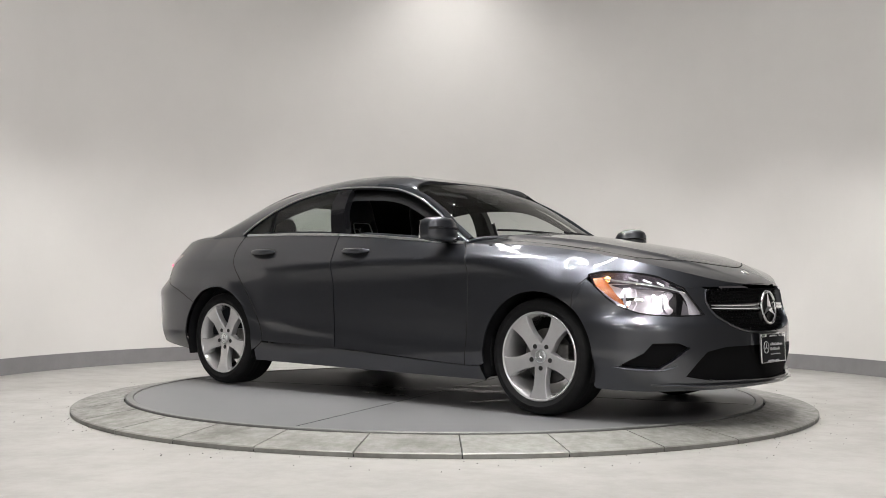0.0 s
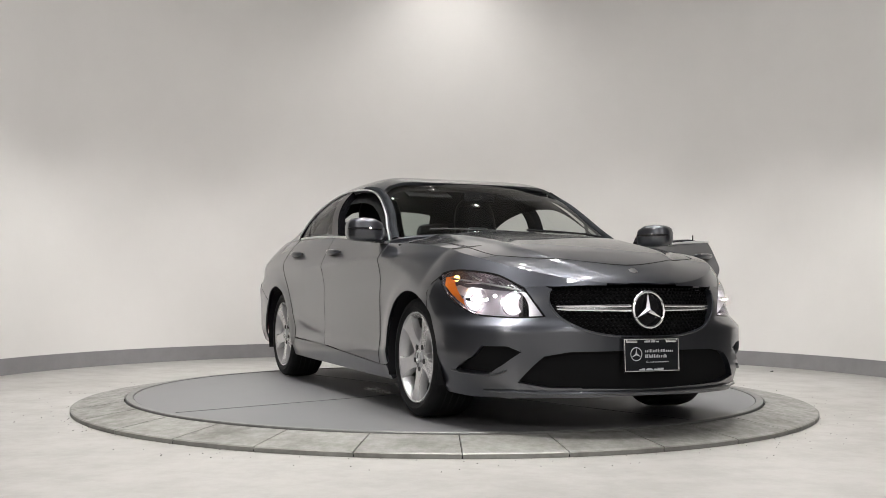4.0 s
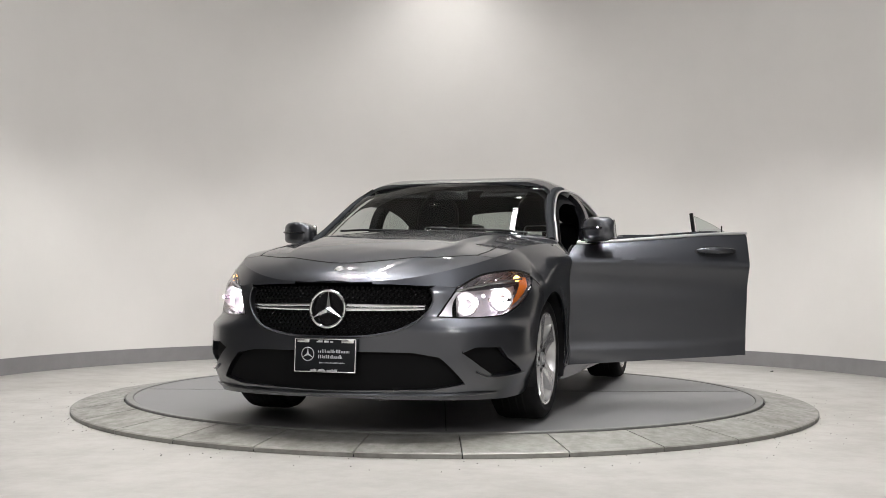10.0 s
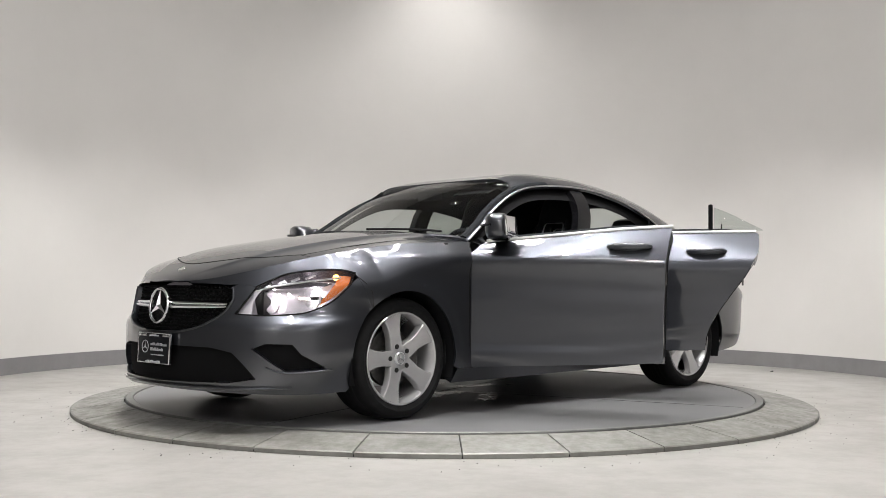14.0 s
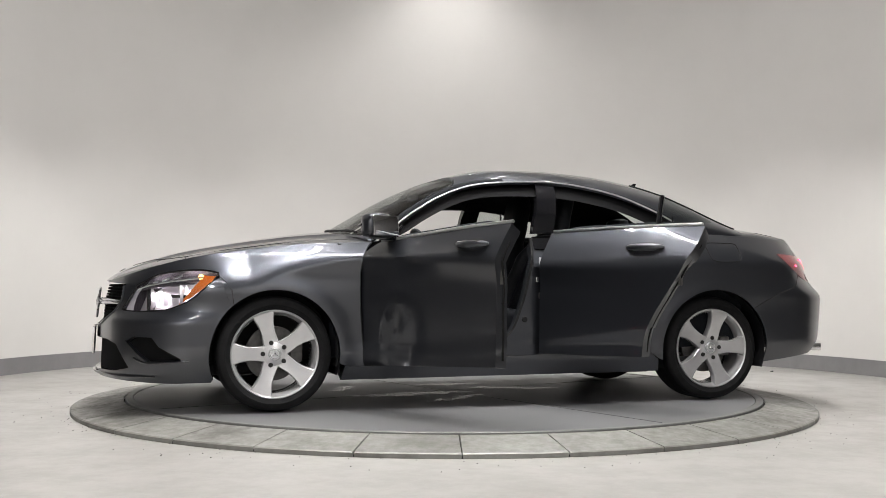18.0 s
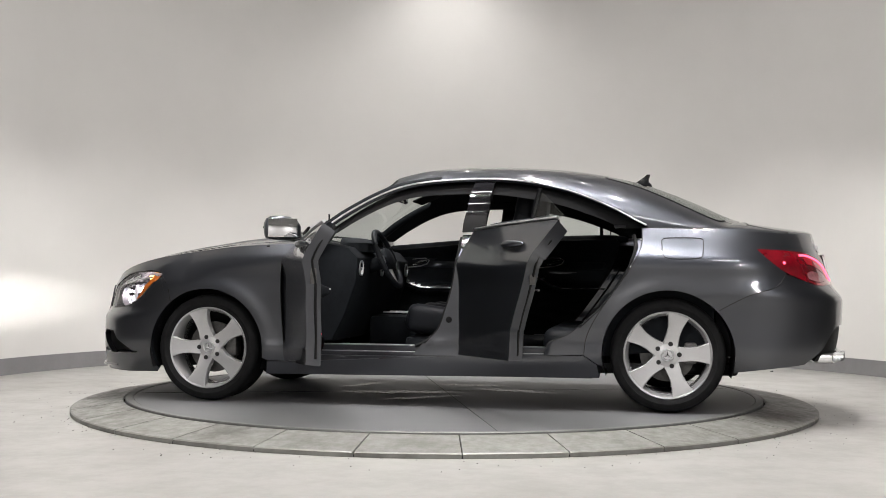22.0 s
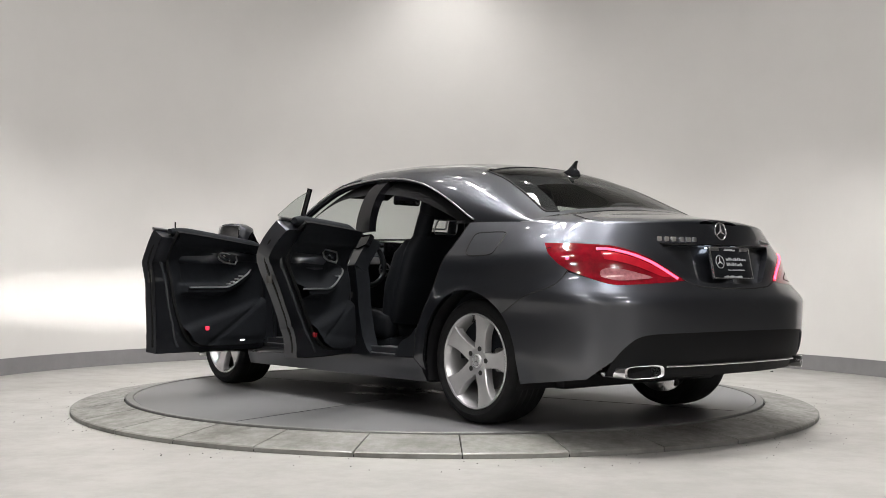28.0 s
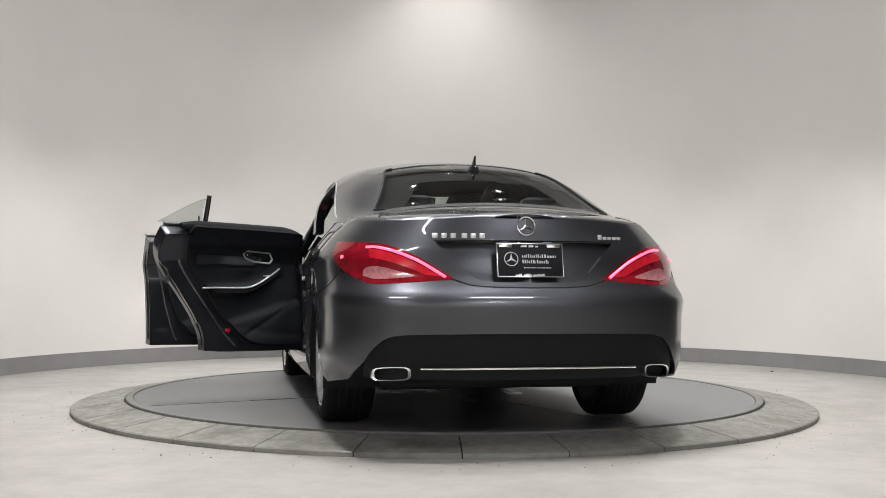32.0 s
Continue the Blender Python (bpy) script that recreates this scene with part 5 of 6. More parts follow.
for side, d, xs, front in ((1, fl, 0.32, True), (-1, fr, 0.32, True), (1, rl, -0.62, False), (-1, rr, -0.62, False)):
    yi = 0.795
    def P(x, y, z):
        return (x, side * y, z)
    x0, x1 = (0.72, -0.10) if front else (-0.34, -0.97)
    rub = moulded(side, front)
    xa, xb = (0.80, -0.14) if front else (-0.27, -1.08)
    us = np.linspace(0.16, 0.84, 18)
    X, Y, Z = rub(xa - us * (xa - xb), 0.79 - 0.125 * ease((us - 0.08) / 0.42) + 0.012)
    bm = bmesh.new()
    tube(bm, [(x, y - side * 0.003, z) for x, y, z in zip(X, Y, Z)], 0.0055, 6)
    part("armrest_strip", bm, SILVER, d, "silver strip along the armrest")
    hx = xs + 0.10 if front else xs + 0.06
    bm = bmesh.new()
    tube(bm, [P(hx + 0.11, yi - 0.02, 0.845), P(hx + 0.09, yi - 0.022, 0.882), P(hx - 0.07, yi - 0.03, 0.892), P(hx - 0.10, yi - 0.03, 0.875), P(hx - 0.085, yi - 0.03, 0.850), P(hx - 0.03, yi - 0.028, 0.832), P(hx + 0.09, yi - 0.02, 0.822), P(hx + 0.11, yi - 0.02, 0.845)], 0.0055, 6)
    part("handle_bezel", bm, SILVER, d, "silver frame round the inner handle")
    bm = bmesh.new()
    tube(bm, [P(hx + 0.02, yi - 0.03, 0.846), P(hx - 0.03, yi - 0.05, 0.857), P(hx - 0.085, yi - 0.052, 0.872)], [0.007, 0.013, 0.009], 8)
    part("inner_handle", bm, CHROME, d, "chrome inner door handle")
    bm = bmesh.new()
    for k in range(4 if front else 1):
        u = 0.30 + 0.045 * k
        X, Y, Z = rub(np.array([xa - u * (xa - xb)]), np.array([0.79 - 0.125 * float(ease((u - 0.08) / 0.42)) + 0.022]))
        p = Vector((X[0], Y[0], Z[0]))
        box(bm, (p.x - 0.013, p.y - 0.012, p.z - 0.004), (p.x + 0.013, p.y + 0.012, p.z + 0.008), 0.004)
    tagged(part("window_switch", bm, SILVER, d, "silver-topped window switches"), kind="stuff")
    wx = x1 + 0.30 if front else x1 + 0.20
    X, Y, Z = rub(np.array([wx]), np.array([0.43]))
    bm = bmesh.new()
    box(bm, (wx - 0.015, min(Y[0] - side * 0.006, Y[0] + side * 0.01), 0.418), (wx + 0.015, max(Y[0] - side * 0.006, Y[0] + side * 0.01), 0.442), 0.004)
    part("warning_lamp", bm, RED_GLASS if front and side > 0 else material("unlit_red_lens", (0.2, 0.01, 0.015), 0.2), d, "red door warning lamp")
    # latch and buffers on the shut face
    seam = B_SEAM if front else C_SEAM
    zz = [z for _, z in seam]
    for z, r in ((0.93, 0.008), (0.62, 0.008)):
        xx = float(np.interp(z, zz, [a for a, _ in seam])) + (0.022 if front else 0.034)
        bm = bmesh.new()
        lathe(bm, [(0.0, -0.012), (r, -0.012), (r, 0.0)], 12, "x", (xx - 0.006, side * (abs(on_low(xx, z).y) - 0.04), z))
        part("rubber_stop", bm, RUBBER, d, "black rubber stop")
    z = 0.75
    xx = float(np.interp(z, zz, [a for a, _ in seam]))
    yy = abs(on_low(xx, z).y) - 0.045
    bm = bmesh.new()
    box(bm, (xx + 0.002, min(side * (yy - 0.016), side * (yy + 0.016)), z - 0.045), (xx + 0.012, max(side * (yy - 0.016), side * (yy + 0.016)), z + 0.045), 0.003)
    part("latch", bm, DARK_METAL, d, "metal door latch")
    # seal round the trim's edge
    bm = bmesh.new()
    outl = (FRONT_TRIM if front else REAR_TRIM)
    X, Y, Z = lower([a for a, _ in outl], [b for _, b in outl])
    tube(bm, [(x, side * (y - 0.08), z) for x, y, z in zip(X, Y, Z)], 0.013, 6, False)
    part("door_seal", bm, RUBBER, d, "black rubber seal")
    bm = bmesh.new()
    outl = shrink(FRONT_DOOR if front else REAR_DOOR, 0.003)
    X, Y, Z = lower([a for a, _ in outl], [b for _, b in outl])
    tube(bm, [(x, side * (y - 0.048), z) for x, y, z in zip(X, Y, Z) if 0.33 < z < 0.93], 0.0065, 6, True)
    part("edge_seal", bm, RUBBER, d, "thin black seal on the door's edge")
    # pressed rib between the shell's edge and the seal
    bm = bmesh.new()
    inner = [p for p in (FRONT_TRIM if front else REAR_TRIM) if p[1] < 0.90 and p[0] < (0.15 if front else -0.55)]
    outer = B_SEAM if front else C_SEAM
    picks = [[pts[int(k)] for k in np.linspace(0, len(pts) - 1, 26)] for pts in (inner, outer)]
    outl = [(0.6 * a + 0.4 * e, 0.6 * b + 0.4 * g) for (a, b), (e, g) in zip(*picks)]
    X, Y, Z = lower([a for a, _ in outl], [b for _, b in outl])
    tube(bm, [(x, side * (y - 0.074), z) for x, y, z in zip(X, Y, Z)], 0.013, 8, flat=0.6)
    part("shell_rib", bm, PAINT, d, "pressed rib of the painted door shell")
    if front:
        bm = bmesh.new()
        box(bm, (0.54, min(side * 0.745, side * 0.775), 0.340), (0.58, max(side * 0.745, side * 0.775), 0.348), 0.003)
        part("courtesy_lamp", bm, PARK_GLOW if side > 0 else LAMP_HOUSING, d, "small white courtesy lamp")
    bm = bmesh.new()
    outl = (FRONT_TRIM if front else REAR_TRIM)
    X, Y, Z = lower([a for a, _ in outl], [b for _, b in outl])
    sheet(bm, moulded(side, front), outl, (), 0.012, 0.0)
    part("trim_panel", bm, TRIM, d, "moulded black door panel")
    bm = bmesh.new()
    kx = x1 + 0.0 if front else x1 - 0.02
    tube(bm, [P(kx, float(BELT_Y(kx)) - 0.05, float(BELT(kx)) + 0.0), P(kx, float(BELT_Y(kx)) - 0.05, float(BELT(kx)) + 0.055)], 0.0045, 8)
    part("lock_pin", bm, BLACK, d, "black lock pin")

# grille, star, plates
def front_point(y, z, off):
    q = q_front(abs(y), z)
    x, yy, _ = lower(np.array([q]), np.array([z]))
    return Vector((float(x[0]) + off, math.copysign(float(yy[0]), y) if y else 0.0, z))


grille = new("grille")
grille.parent = car
bm = bmesh.new()
sheet(bm, lower, GRILLE + GRILLE_TOP, (), 0.02, 0.0, -0.045)
mirrored(bm)
part("grille_back", bm, DEEP_BLACK, grille, "black grille backing")
bm = bmesh.new()
gp = GRILLE + GRILLE_TOP
for r, z in enumerate(np.arange(0.472, 0.70, 0.0165)):
    for y in np.arange(-0.47 + (0.0125 if r % 2 else 0), 0.471, 0.025):
        if inside(gp, np.array(q_front(abs(y), z)), np.array(z)):
            p = front_point(y, z, -0.034)
            lathe(bm, [(0.0085, -0.012), (0.006, 0.002), (0.0, 0.003)], 6, "x", p)
tagged(part("grille_mesh", bm, DEEP_BLACK, grille, "black honeycomb of small studs"), kind="stuff")
for s in (1, -1):
    bm = bmesh.new()
    for dz, r in ((0.012, 0.0085), (-0.010, 0.0095)):
        tube(bm, [front_point(s * y, 0.595 + dz * (1 - 0.4 * y / 0.44), -0.004 - 0.01 * (y / 0.44)) for y in (0.09, 0.16, 0.24, 0.32, 0.40, 0.44)], [r, r, r, r * 0.9, r * 0.8, r * 0.5], 8)
    part("grille_bar", bm, CHROME, grille, "twin chrome grille bars")


bm = bmesh.new()
rim = [front_point(y, z, 0.002) for y, z in curve([(0.462, 0.685), (0.474, 0.66), (0.473, 0.61), (0.43, 0.545), (0.33, 0.490), (0.18, 0.462), (0.0, 0.457)], 5)]
tube(bm, rim + [Vector((p.x, -p.y, p.z)) for p in reversed(rim[:-1])], 0.0055, 8)
part("grille_rim", bm, PAINT, grille, "grey painted rim under the grille")


def star_shape(bm, r, depth, ring_w, m):
    """A plain ring with three tapering points."""
    base = Matrix(((0, 0, 1, 0), (1, 0, 0, 0), (0, 1, 0, 0), (0, 0, 0, 1)))
    pts = [(0.0, (r - ring_w / 2) * math.cos(radians(a)), (r - ring_w / 2) * math.sin(radians(a))) for a in range(0, 361, 10)]
    n0 = len(bm.verts)
    tube(bm, pts, ring_w / 2, 8, False)
    bm.verts.ensure_lookup_table()
    bmesh.ops.transform(bm, matrix=m, verts=bm.verts[n0:])
    for k in range(3):
        a = radians(90 + 120 * k)
        tip = Vector((0, math.cos(a), math.sin(a))) * (r - ring_w * 0.6)
        s = Vector((0, -math.sin(a), math.cos(a)))
        vs = [bm.verts.new(m @ v) for v in (tip + Vector((0.001, 0, 0)), s * r * 0.16, -s * r * 0.16, Vector((depth, 0, 0)))]
        bm.faces.new((vs[0], vs[3], vs[1]))
        bm.faces.new((vs[0], vs[2], vs[3]))


bm = bmesh.new()
star_shape(bm, 0.094, 0.016, 0.015, pose(2.283, 0, 0.588, 0, -6, 0))
bmesh.ops.recalc_face_normals(bm, faces=bm.faces)
part("front_emblem", bm, CHROME, grille, "large chrome ring with three points", 30)
bm = bmesh.new()
lathe(bm, [(0.0, 0.0), (0.088, 0.0)], 30, "x", (2.262, 0, 0.588))
part("emblem_disc", bm, GLOSS_BLACK, grille, "black disc behind the emblem")
bm = bmesh.new()
lathe(bm, [(0.0, 0.006), (0.02, 0.005), (0.025, 0.0), (0.025, -0.01)], 24, "z")
bd = part("bonnet_badge", bm, CHROME, car, "small round chrome badge")
bd.matrix_basis = pose(2.15, 0, 0.776, 0, 32, 0)
bm = bmesh.new()
sheet(bm, lower, INTAKE, (), 0.03, 0.0, -0.029)
sheet(bm, lower, FOG, (), 0.02, 0.0, -0.029)
mirrored(bm)
part("intake_back", bm, DEEP_BLACK, car, "black backs of the lower intakes")
for sd in (1, -1):
    bm = bmesh.new()
    tube(bm, [front_point(sd * y, z, 0.003) for y, z in curve([(0.672, 0.300), (0.70, 0.281), (0.74, 0.271), (0.80, 0.276), (0.835, 0.284)], 4)], [0.004] + [0.010] * 15 + [0.004], 8, flat=0.6)
    part("fog_ledge", bm, PAINT, car, "painted ledge under the side opening")
# splitter lip
bm = bmesh.new()
pts = [(q_front(y, 0.196), 0.196 + 0.0 * y) for y in (0.74, 0.66, 0.55, 0.40, 0.2, 0.0)]
X, Y, Z = lower([a for a, _ in pts], [b for _, b in pts])
line = [(x + 0.012, y, z - 0.004 + 0.03 * max(0.0, (y - 0.55)) ) for x, y, z in zip(X, Y, Z)]
tube(bm, line + [(x, -y, z) for x, y, z in reversed(line[:-1])], [0.004] + [0.008] * 9 + [0.004], 8)
part("splitter", bm, PAINT, car, "painted lip along the bumper's bottom")


def plate(name, x, z, yaw, tilt, w=0.312, h=0.158):
    p = new(name)
    p.parent = car
    bm = bmesh.new()
    box(bm, (-0.006, -w / 2, -h / 2), (0.004, w / 2, h / 2), 0.004)
    part("plate_face", bm, PLATE_BLACK, p, "black plate face")
    bm = bmesh.new()
    for lo, hi in (((-w / 2, h / 2 - 0.006), (w / 2, h / 2)), ((-w / 2, -h / 2), (w / 2, -h / 2 + 0.006)), ((-w / 2, -h / 2), (-w / 2 + 0.006, h / 2)), ((w / 2 - 0.006, -h / 2), (w / 2, h / 2))):
        box(bm, (-0.004, lo[0], lo[1]), (0.010, hi[0], hi[1]), 0.002)
    for s in (1, -1):
        box(bm, (-0.004, s * w * 0.36 - w * 0.1, h * 0.37), (0.007, s * w * 0.36 + w * 0.1, h / 2), 0.002)
    part("plate_frame", bm, CHROME, p, "bright plate frame")
    bm = bmesh.new()
    rng = random.Random(7)
    for y0, y1, z0, z1, wide in ((-0.036, 0.126, 0.012, 0.027, 0.0125), (-0.036, 0.088, -0.014, 0.002, 0.0120), (-0.03, 0.10, -0.037, -0.031, 0.0065)):
        a = y0
        while a < y1:
            b = min(y1, a + wide * rng.uniform(0.6, 1.15))
            box(bm, (0.004, a, z0), (0.0055, b - wide * 0.42, z0 + (z1 - z0) * rng.choice((0.68, 0.7, 1.0))))
            a = b
    for z0, k0 in ((0.060, 11), (-0.073, 19)):
        a = -0.0075 * k0 / 2
        for k in range(k0):
            if rng.random() < 0.88:
                box(bm, (0.004, a, z0), (0.0115, a + 0.0055, z0 + rng.choice((0.006, 0.009))))
            a += 0.0075
    tagged(part("lettering", bm, WHITE_INK, p, "pale bars of lettering"), kind="stuff")
    bm = bmesh.new()
    star_shape(bm, 0.033, 0.003, 0.004, pose(0.006, -0.088, 0.005))
    bmesh.ops.recalc_face_normals(bm, faces=bm.faces)
    part("plate_emblem", bm, WHITE_INK, p, "pale ring emblem")
    p.matrix_basis = pose(x, 0, z, 0, 0, yaw) @ pose(0, 0, 0, 0, tilt, 0)
    return p


plate("front_plate", 2.303, 0.371, 0, -2)

# boot details
plate("rear_plate", -2.290, 0.815, 180, -12)


def rear_point(y, z, off):
    x, yy, _ = lower(np.array([q_rear(abs(y), z)]), np.array([z]))
    return Vector((float(x[0]) - off, math.copysign(float(yy[0]), y) if y else 0.0, z))


bm = bmesh.new()
star_shape(bm, 0.046, 0.008, 0.008, pose(-2.232, 0, 0.973, 0, 0, 180) @ pose(0, 0, 0, 0, -8, 0))
bmesh.ops.recalc_face_normals(bm, faces=bm.faces)
part("boot_emblem", bm, CHROME, boot, "chrome ring emblem with three points")
bm = bmesh.new()
for y0, w, n in ((0.43, 0.034, 3), (0.30, 0.030, 3)):
    for k in range(n):
        y = y0 - 0.04 * k
        p = rear_point(y - 0.012, 0.925, 0.003)
        box(bm, (p.x - 0.004, p.y - 0.013, 0.914), (p.x + 0.006, p.y + 0.013, 0.937), 0.003)
tagged(part("model_badge", bm, BRIGHT, boot, "chrome bars of a model badge"), kind="stuff")
bm = bmesh.new()
for k in range(5):
    p = rear_point(-0.36 - 0.026 * k, 0.925, 0.003)
    box(bm, (p.x - 0.004, p.y - 0.009, 0.917), (p.x + 0.006, p.y + 0.009, 0.930 if k else 0.938), 0.001)
tagged(part("drive_badge", bm, BRIGHT, boot, "small chrome badge bars"), kind="stuff")
# a thin black bar stands in for the shadow line under the lip
bm = bmesh.new()
tube(bm, [rear_point(y, 0.903, -0.002) for y in (0.42, 0.3, 0.15, 0.0, -0.15, -0.3, -0.42)], 0.005, 8)
part("boot_grip", bm, GLOSS_BLACK, boot, "thin black bar for the shadow under the boot lip")
# fin aerial
bm = bmesh.new()
loft(bm, [((-1.20, 0, 1.322), 0.035, 0.075), ((-1.205, 0, 1.345), 0.028, 0.062), ((-1.215, 0, 1.36), 0.012, 0.035), ((-1.235, 0, 1.385), 0.006, 0.020), ((-1.25, 0, 1.405), 0.004, 0.012)], 16, 2.2)
part("fin_aerial", bm, GLOSS_BLACK, car, "black shark-fin aerial")
# exhaust tips and diffuser trim
for s in (1, -1):
    tip = new("exhaust_tip")
    tip.parent = car
    ring = []
    for k in range(28):
        a = 2 * math.pi * k / 28
        c, sn = math.cos(a), math.sin(a)
        ring.append((0.079 * math.copysign(abs(c) ** 0.5, c), 0.030 * math.copysign(abs(sn) ** 0.5, sn)))
    bm = bmesh.new()
    rows = [[bm.verts.new((x + 0.6 * s * y * f, (0.628 if s > 0 else -0.612) + y * f, 0.313 + z * f + 0.06 * (0.0 - y * s) * f)) for y, z in ring] for x, f in ((-2.14, 1.0), (-2.278, 1.03), (-2.286, 1.0), (-2.283, 0.86), (-2.23, 0.82))]
    for a, b in zip(rows, rows[1:]):
        for k in range(28):
            bm.faces.new((a[k], a[(k + 1) % 28], b[(k + 1) % 28], b[k]))
    bmesh.ops.recalc_face_normals(bm, faces=bm.faces)
    part("tip_sleeve", bm, CHROME, tip, "chrome exhaust sleeve")
    bm = bmesh.new()
    bm.faces.new([bm.verts.new((-2.225 + 0.54 * s * y, (0.628 if s > 0 else -0.612) + y * 0.9, 0.313 + z * 0.9)) for y, z in ring])
    part("tip_inside", bm, BLACK, tip, "black inside of the exhaust")
bm = bmesh.new()
tube(bm, [rear_point(y, 0.335, 0.004) for y in np.linspace(-0.50, 0.50, 15)], 0.006, 8)
part("diffuser_strip", bm, CHROME, car, "thin chrome strip on the diffuser")

# lamps
for side in (1, -1):
    hl = [o for o in car.children if o.name.startswith("headlamp")][0 if side > 0 else 1]
    def S(y, z, off):
        p = front_point(side * y, z, off)
        return p
    for y, z, r in ((0.745, 0.635, 0.056), (0.61, 0.612, 0.054)):
        bm = bmesh.new()
        c = front_point(side * y, z, 0)
        lathe(bm, [(r * 0.4, -0.050), (r * 0.7, -0.035), (r, 0.0), (r * 1.08, 0.002), (r * 1.10, -0.012)], 28, "x", (c.x - 0.06, c.y * 0.97, c.z))
        part("lamp_bowl", bm, REFLECTOR, hl, "bright lamp bowl")
    bezel = [(q_front(y, z), z) for y, z in ((0.567, 0.683), (0.600, 0.698), (0.578, 0.655), (0.562, 0.605), (0.566, 0.556), (0.504, 0.556))]
    bm2 = bmesh.new()
    sheet(bm2, sided(side), bezel, (), 0.012, 0.0, -0.022)
    part("lamp_bezel", bm2, REFLECTOR, hl, "grey bezel at the lamp's inner end")
    for y, z, r, mt in ((0.745, 0.635, 0.046, LAMP_GLOW), (0.61, 0.612, 0.044, PARK_GLOW)):
        c = front_point(side * y, z, 0)
        bm = bmesh.new()
        lathe(bm, [(r * 0.55, 0.0), (r * 0.9, -0.004), (r, -0.014)], 24, "x", (c.x - 0.085, c.y * 0.97, c.z))
        bmesh.ops.recalc_face_normals(bm, faces=bm.faces)
        part("lamp_ring", bm, mt, hl, "white glowing lamp ring")
    # an added glowing ball between the bowls brightens the reflector
    c = front_point(side * 0.665, 0.650, -0.055)
    bm = bmesh.new()
    bmesh.ops.create_icosphere(bm, subdivisions=2, radius=0.0075, matrix=Matrix.Translation(c))
    part("lamp_bulb", bm, LAMP_GLOW, hl, "small glowing ball added to brighten the reflector")
    # the low beam: a small source between two dark shields
    c = front_point(side * 0.745, 0.635, 0)
    x1 = c.x - 0.016
    bm = bmesh.new()
    box(bm, (x1 - 0.074, c.y * 0.97 - 0.025, c.z - 0.004), (x1 - 0.072, c.y * 0.97 + 0.025, c.z + 0.004))
    part("low_beam", bm, BEAM, hl, "white low beam source", 0)
    bm = bmesh.new()
    box(bm, (x1 - 0.080, c.y * 0.97 - 0.048, c.z - 0.012), (x1 - 0.0785, c.y * 0.97 + 0.048, c.z + 0.005))
    part("beam_shield", bm, GROOVE, hl, "dark beam shield", 0)
    blade = [(q_front(y, z), z) for y, z in curve([(0.553, 0.662), (0.62, 0.680), (0.70, 0.692), (0.775, 0.70)], 4) + curve([(0.80, 0.722), (0.70, 0.722), (0.62, 0.703), (0.568, 0.684)], 4)]
    bm = bmesh.new()
    sheet(bm, sided(side), blade, (), 0.01, 0.012, -0.03)
    part("lamp_blade", bm, LAMP_CASE, hl, "dark blade across the lamp")
    for up in (1, -1):
        bm = bmesh.new()
        box(bm, (x1 - 0.078, c.y * 0.97 - 0.045, c.z + (0.003 if up > 0 else -0.012)), (x1, c.y * 0.97 + 0.045, c.z + (0.005 if up > 0 else -0.010)))
        part("beam_shield", bm, GROOVE, hl, "dark beam shield", 0)
        bm = bmesh.new()
        box(bm, (x1 - 0.078, c.y * 0.97 + up * 0.047 - 0.001, c.z - 0.012), (x1, c.y * 0.97 + up * 0.047 + 0.001, c.z + 0.005))
        part("beam_shield", bm, GROOVE, hl, "dark beam shield", 0)
    bm = bmesh.new()
    amber = lowmap([(1.675, 0.752), (1.735, 0.757), (1.775, 0.71), (1.825, 0.64), (1.885, 0.58), (1.80, 0.628), (1.71, 0.705)])
    sheet(bm, sided(side), amber, (), 0.01, 0.0, -0.02)
    part("amber_corner", bm, AMBER, hl, "amber corner reflector with a faint painted-in glow")
    bm = bmesh.new()
    a = on_low(1.745, 0.735, -0.03, side)
    bmesh.ops.create_icosphere(bm, subdivisions=2, radius=0.016, matrix=Matrix.Translation(a))
    part("amber_bulb", bm, AMBER_GLOW, hl, "glowing amber bulb")
    bm = bmesh.new()
    for u in np.linspace(0, 1, 5):
        a, b = S(0.55 + 0.16 * u, 0.672 + 0.055 * u, -0.03), S(0.56 + 0.17 * u, 0.69 + 0.055 * u, -0.035)
        tube(bm, [a, b], 0.007, 6)
    tube(bm, [S(0.52, 0.66, -0.02), S(0.62, 0.69, -0.025), S(0.72, 0.715, -0.03), S(0.80, 0.735, -0.03)], 0.006, 6)
    part("lamp_brow", bm, CHROME, hl, "chrome brow in the lamp")
    bm = bmesh.new()
    X, Y, Z = lower([a for a, _ in HEADLAMP], [b for _, b in HEADLAMP])
    tube(bm, [(x - 0.003, side * (y - 0.003), z) for x, y, z in zip(X, Y, Z)], 0.006, 6, False)
    part("lamp_seal", bm, GLOSS_BLACK, hl, "black lamp edge")
    tl = [o for o in car.children if o.name.startswith("tail_lamp")][0 if side > 0 else 1]
    bm = bmesh.new()
    g = [(0.71, 0.874), (0.66, 0.872), (0.58, 0.848), (0.50, 0.812), (0.44, 0.775), (0.385, 0.738)]
    tube(bm, [rear_point(side * y, z, 0.003) for y, z in curve(g, 4)], 0.0062, 8)
    band = [(q_rear(y, z), z) for y, z in curve([(0.70, 0.862), (0.66, 0.858), (0.58, 0.834), (0.50, 0.798), (0.44, 0.762), (0.40, 0.740)], 4) + curve([(0.47, 0.746), (0.56, 0.786), (0.64, 0.812), (0.70, 0.825)], 4)]
    bm2 = bmesh.new()
    sheet(bm2, sided(side), band, (), 0.01, 0.0, 0.003)
    part("lit_band", bm2, RED_BAND, tl, "softly lit band under the light guide")
    part("light_guide", bm, RED_GLOW, tl, "glowing red light guide")
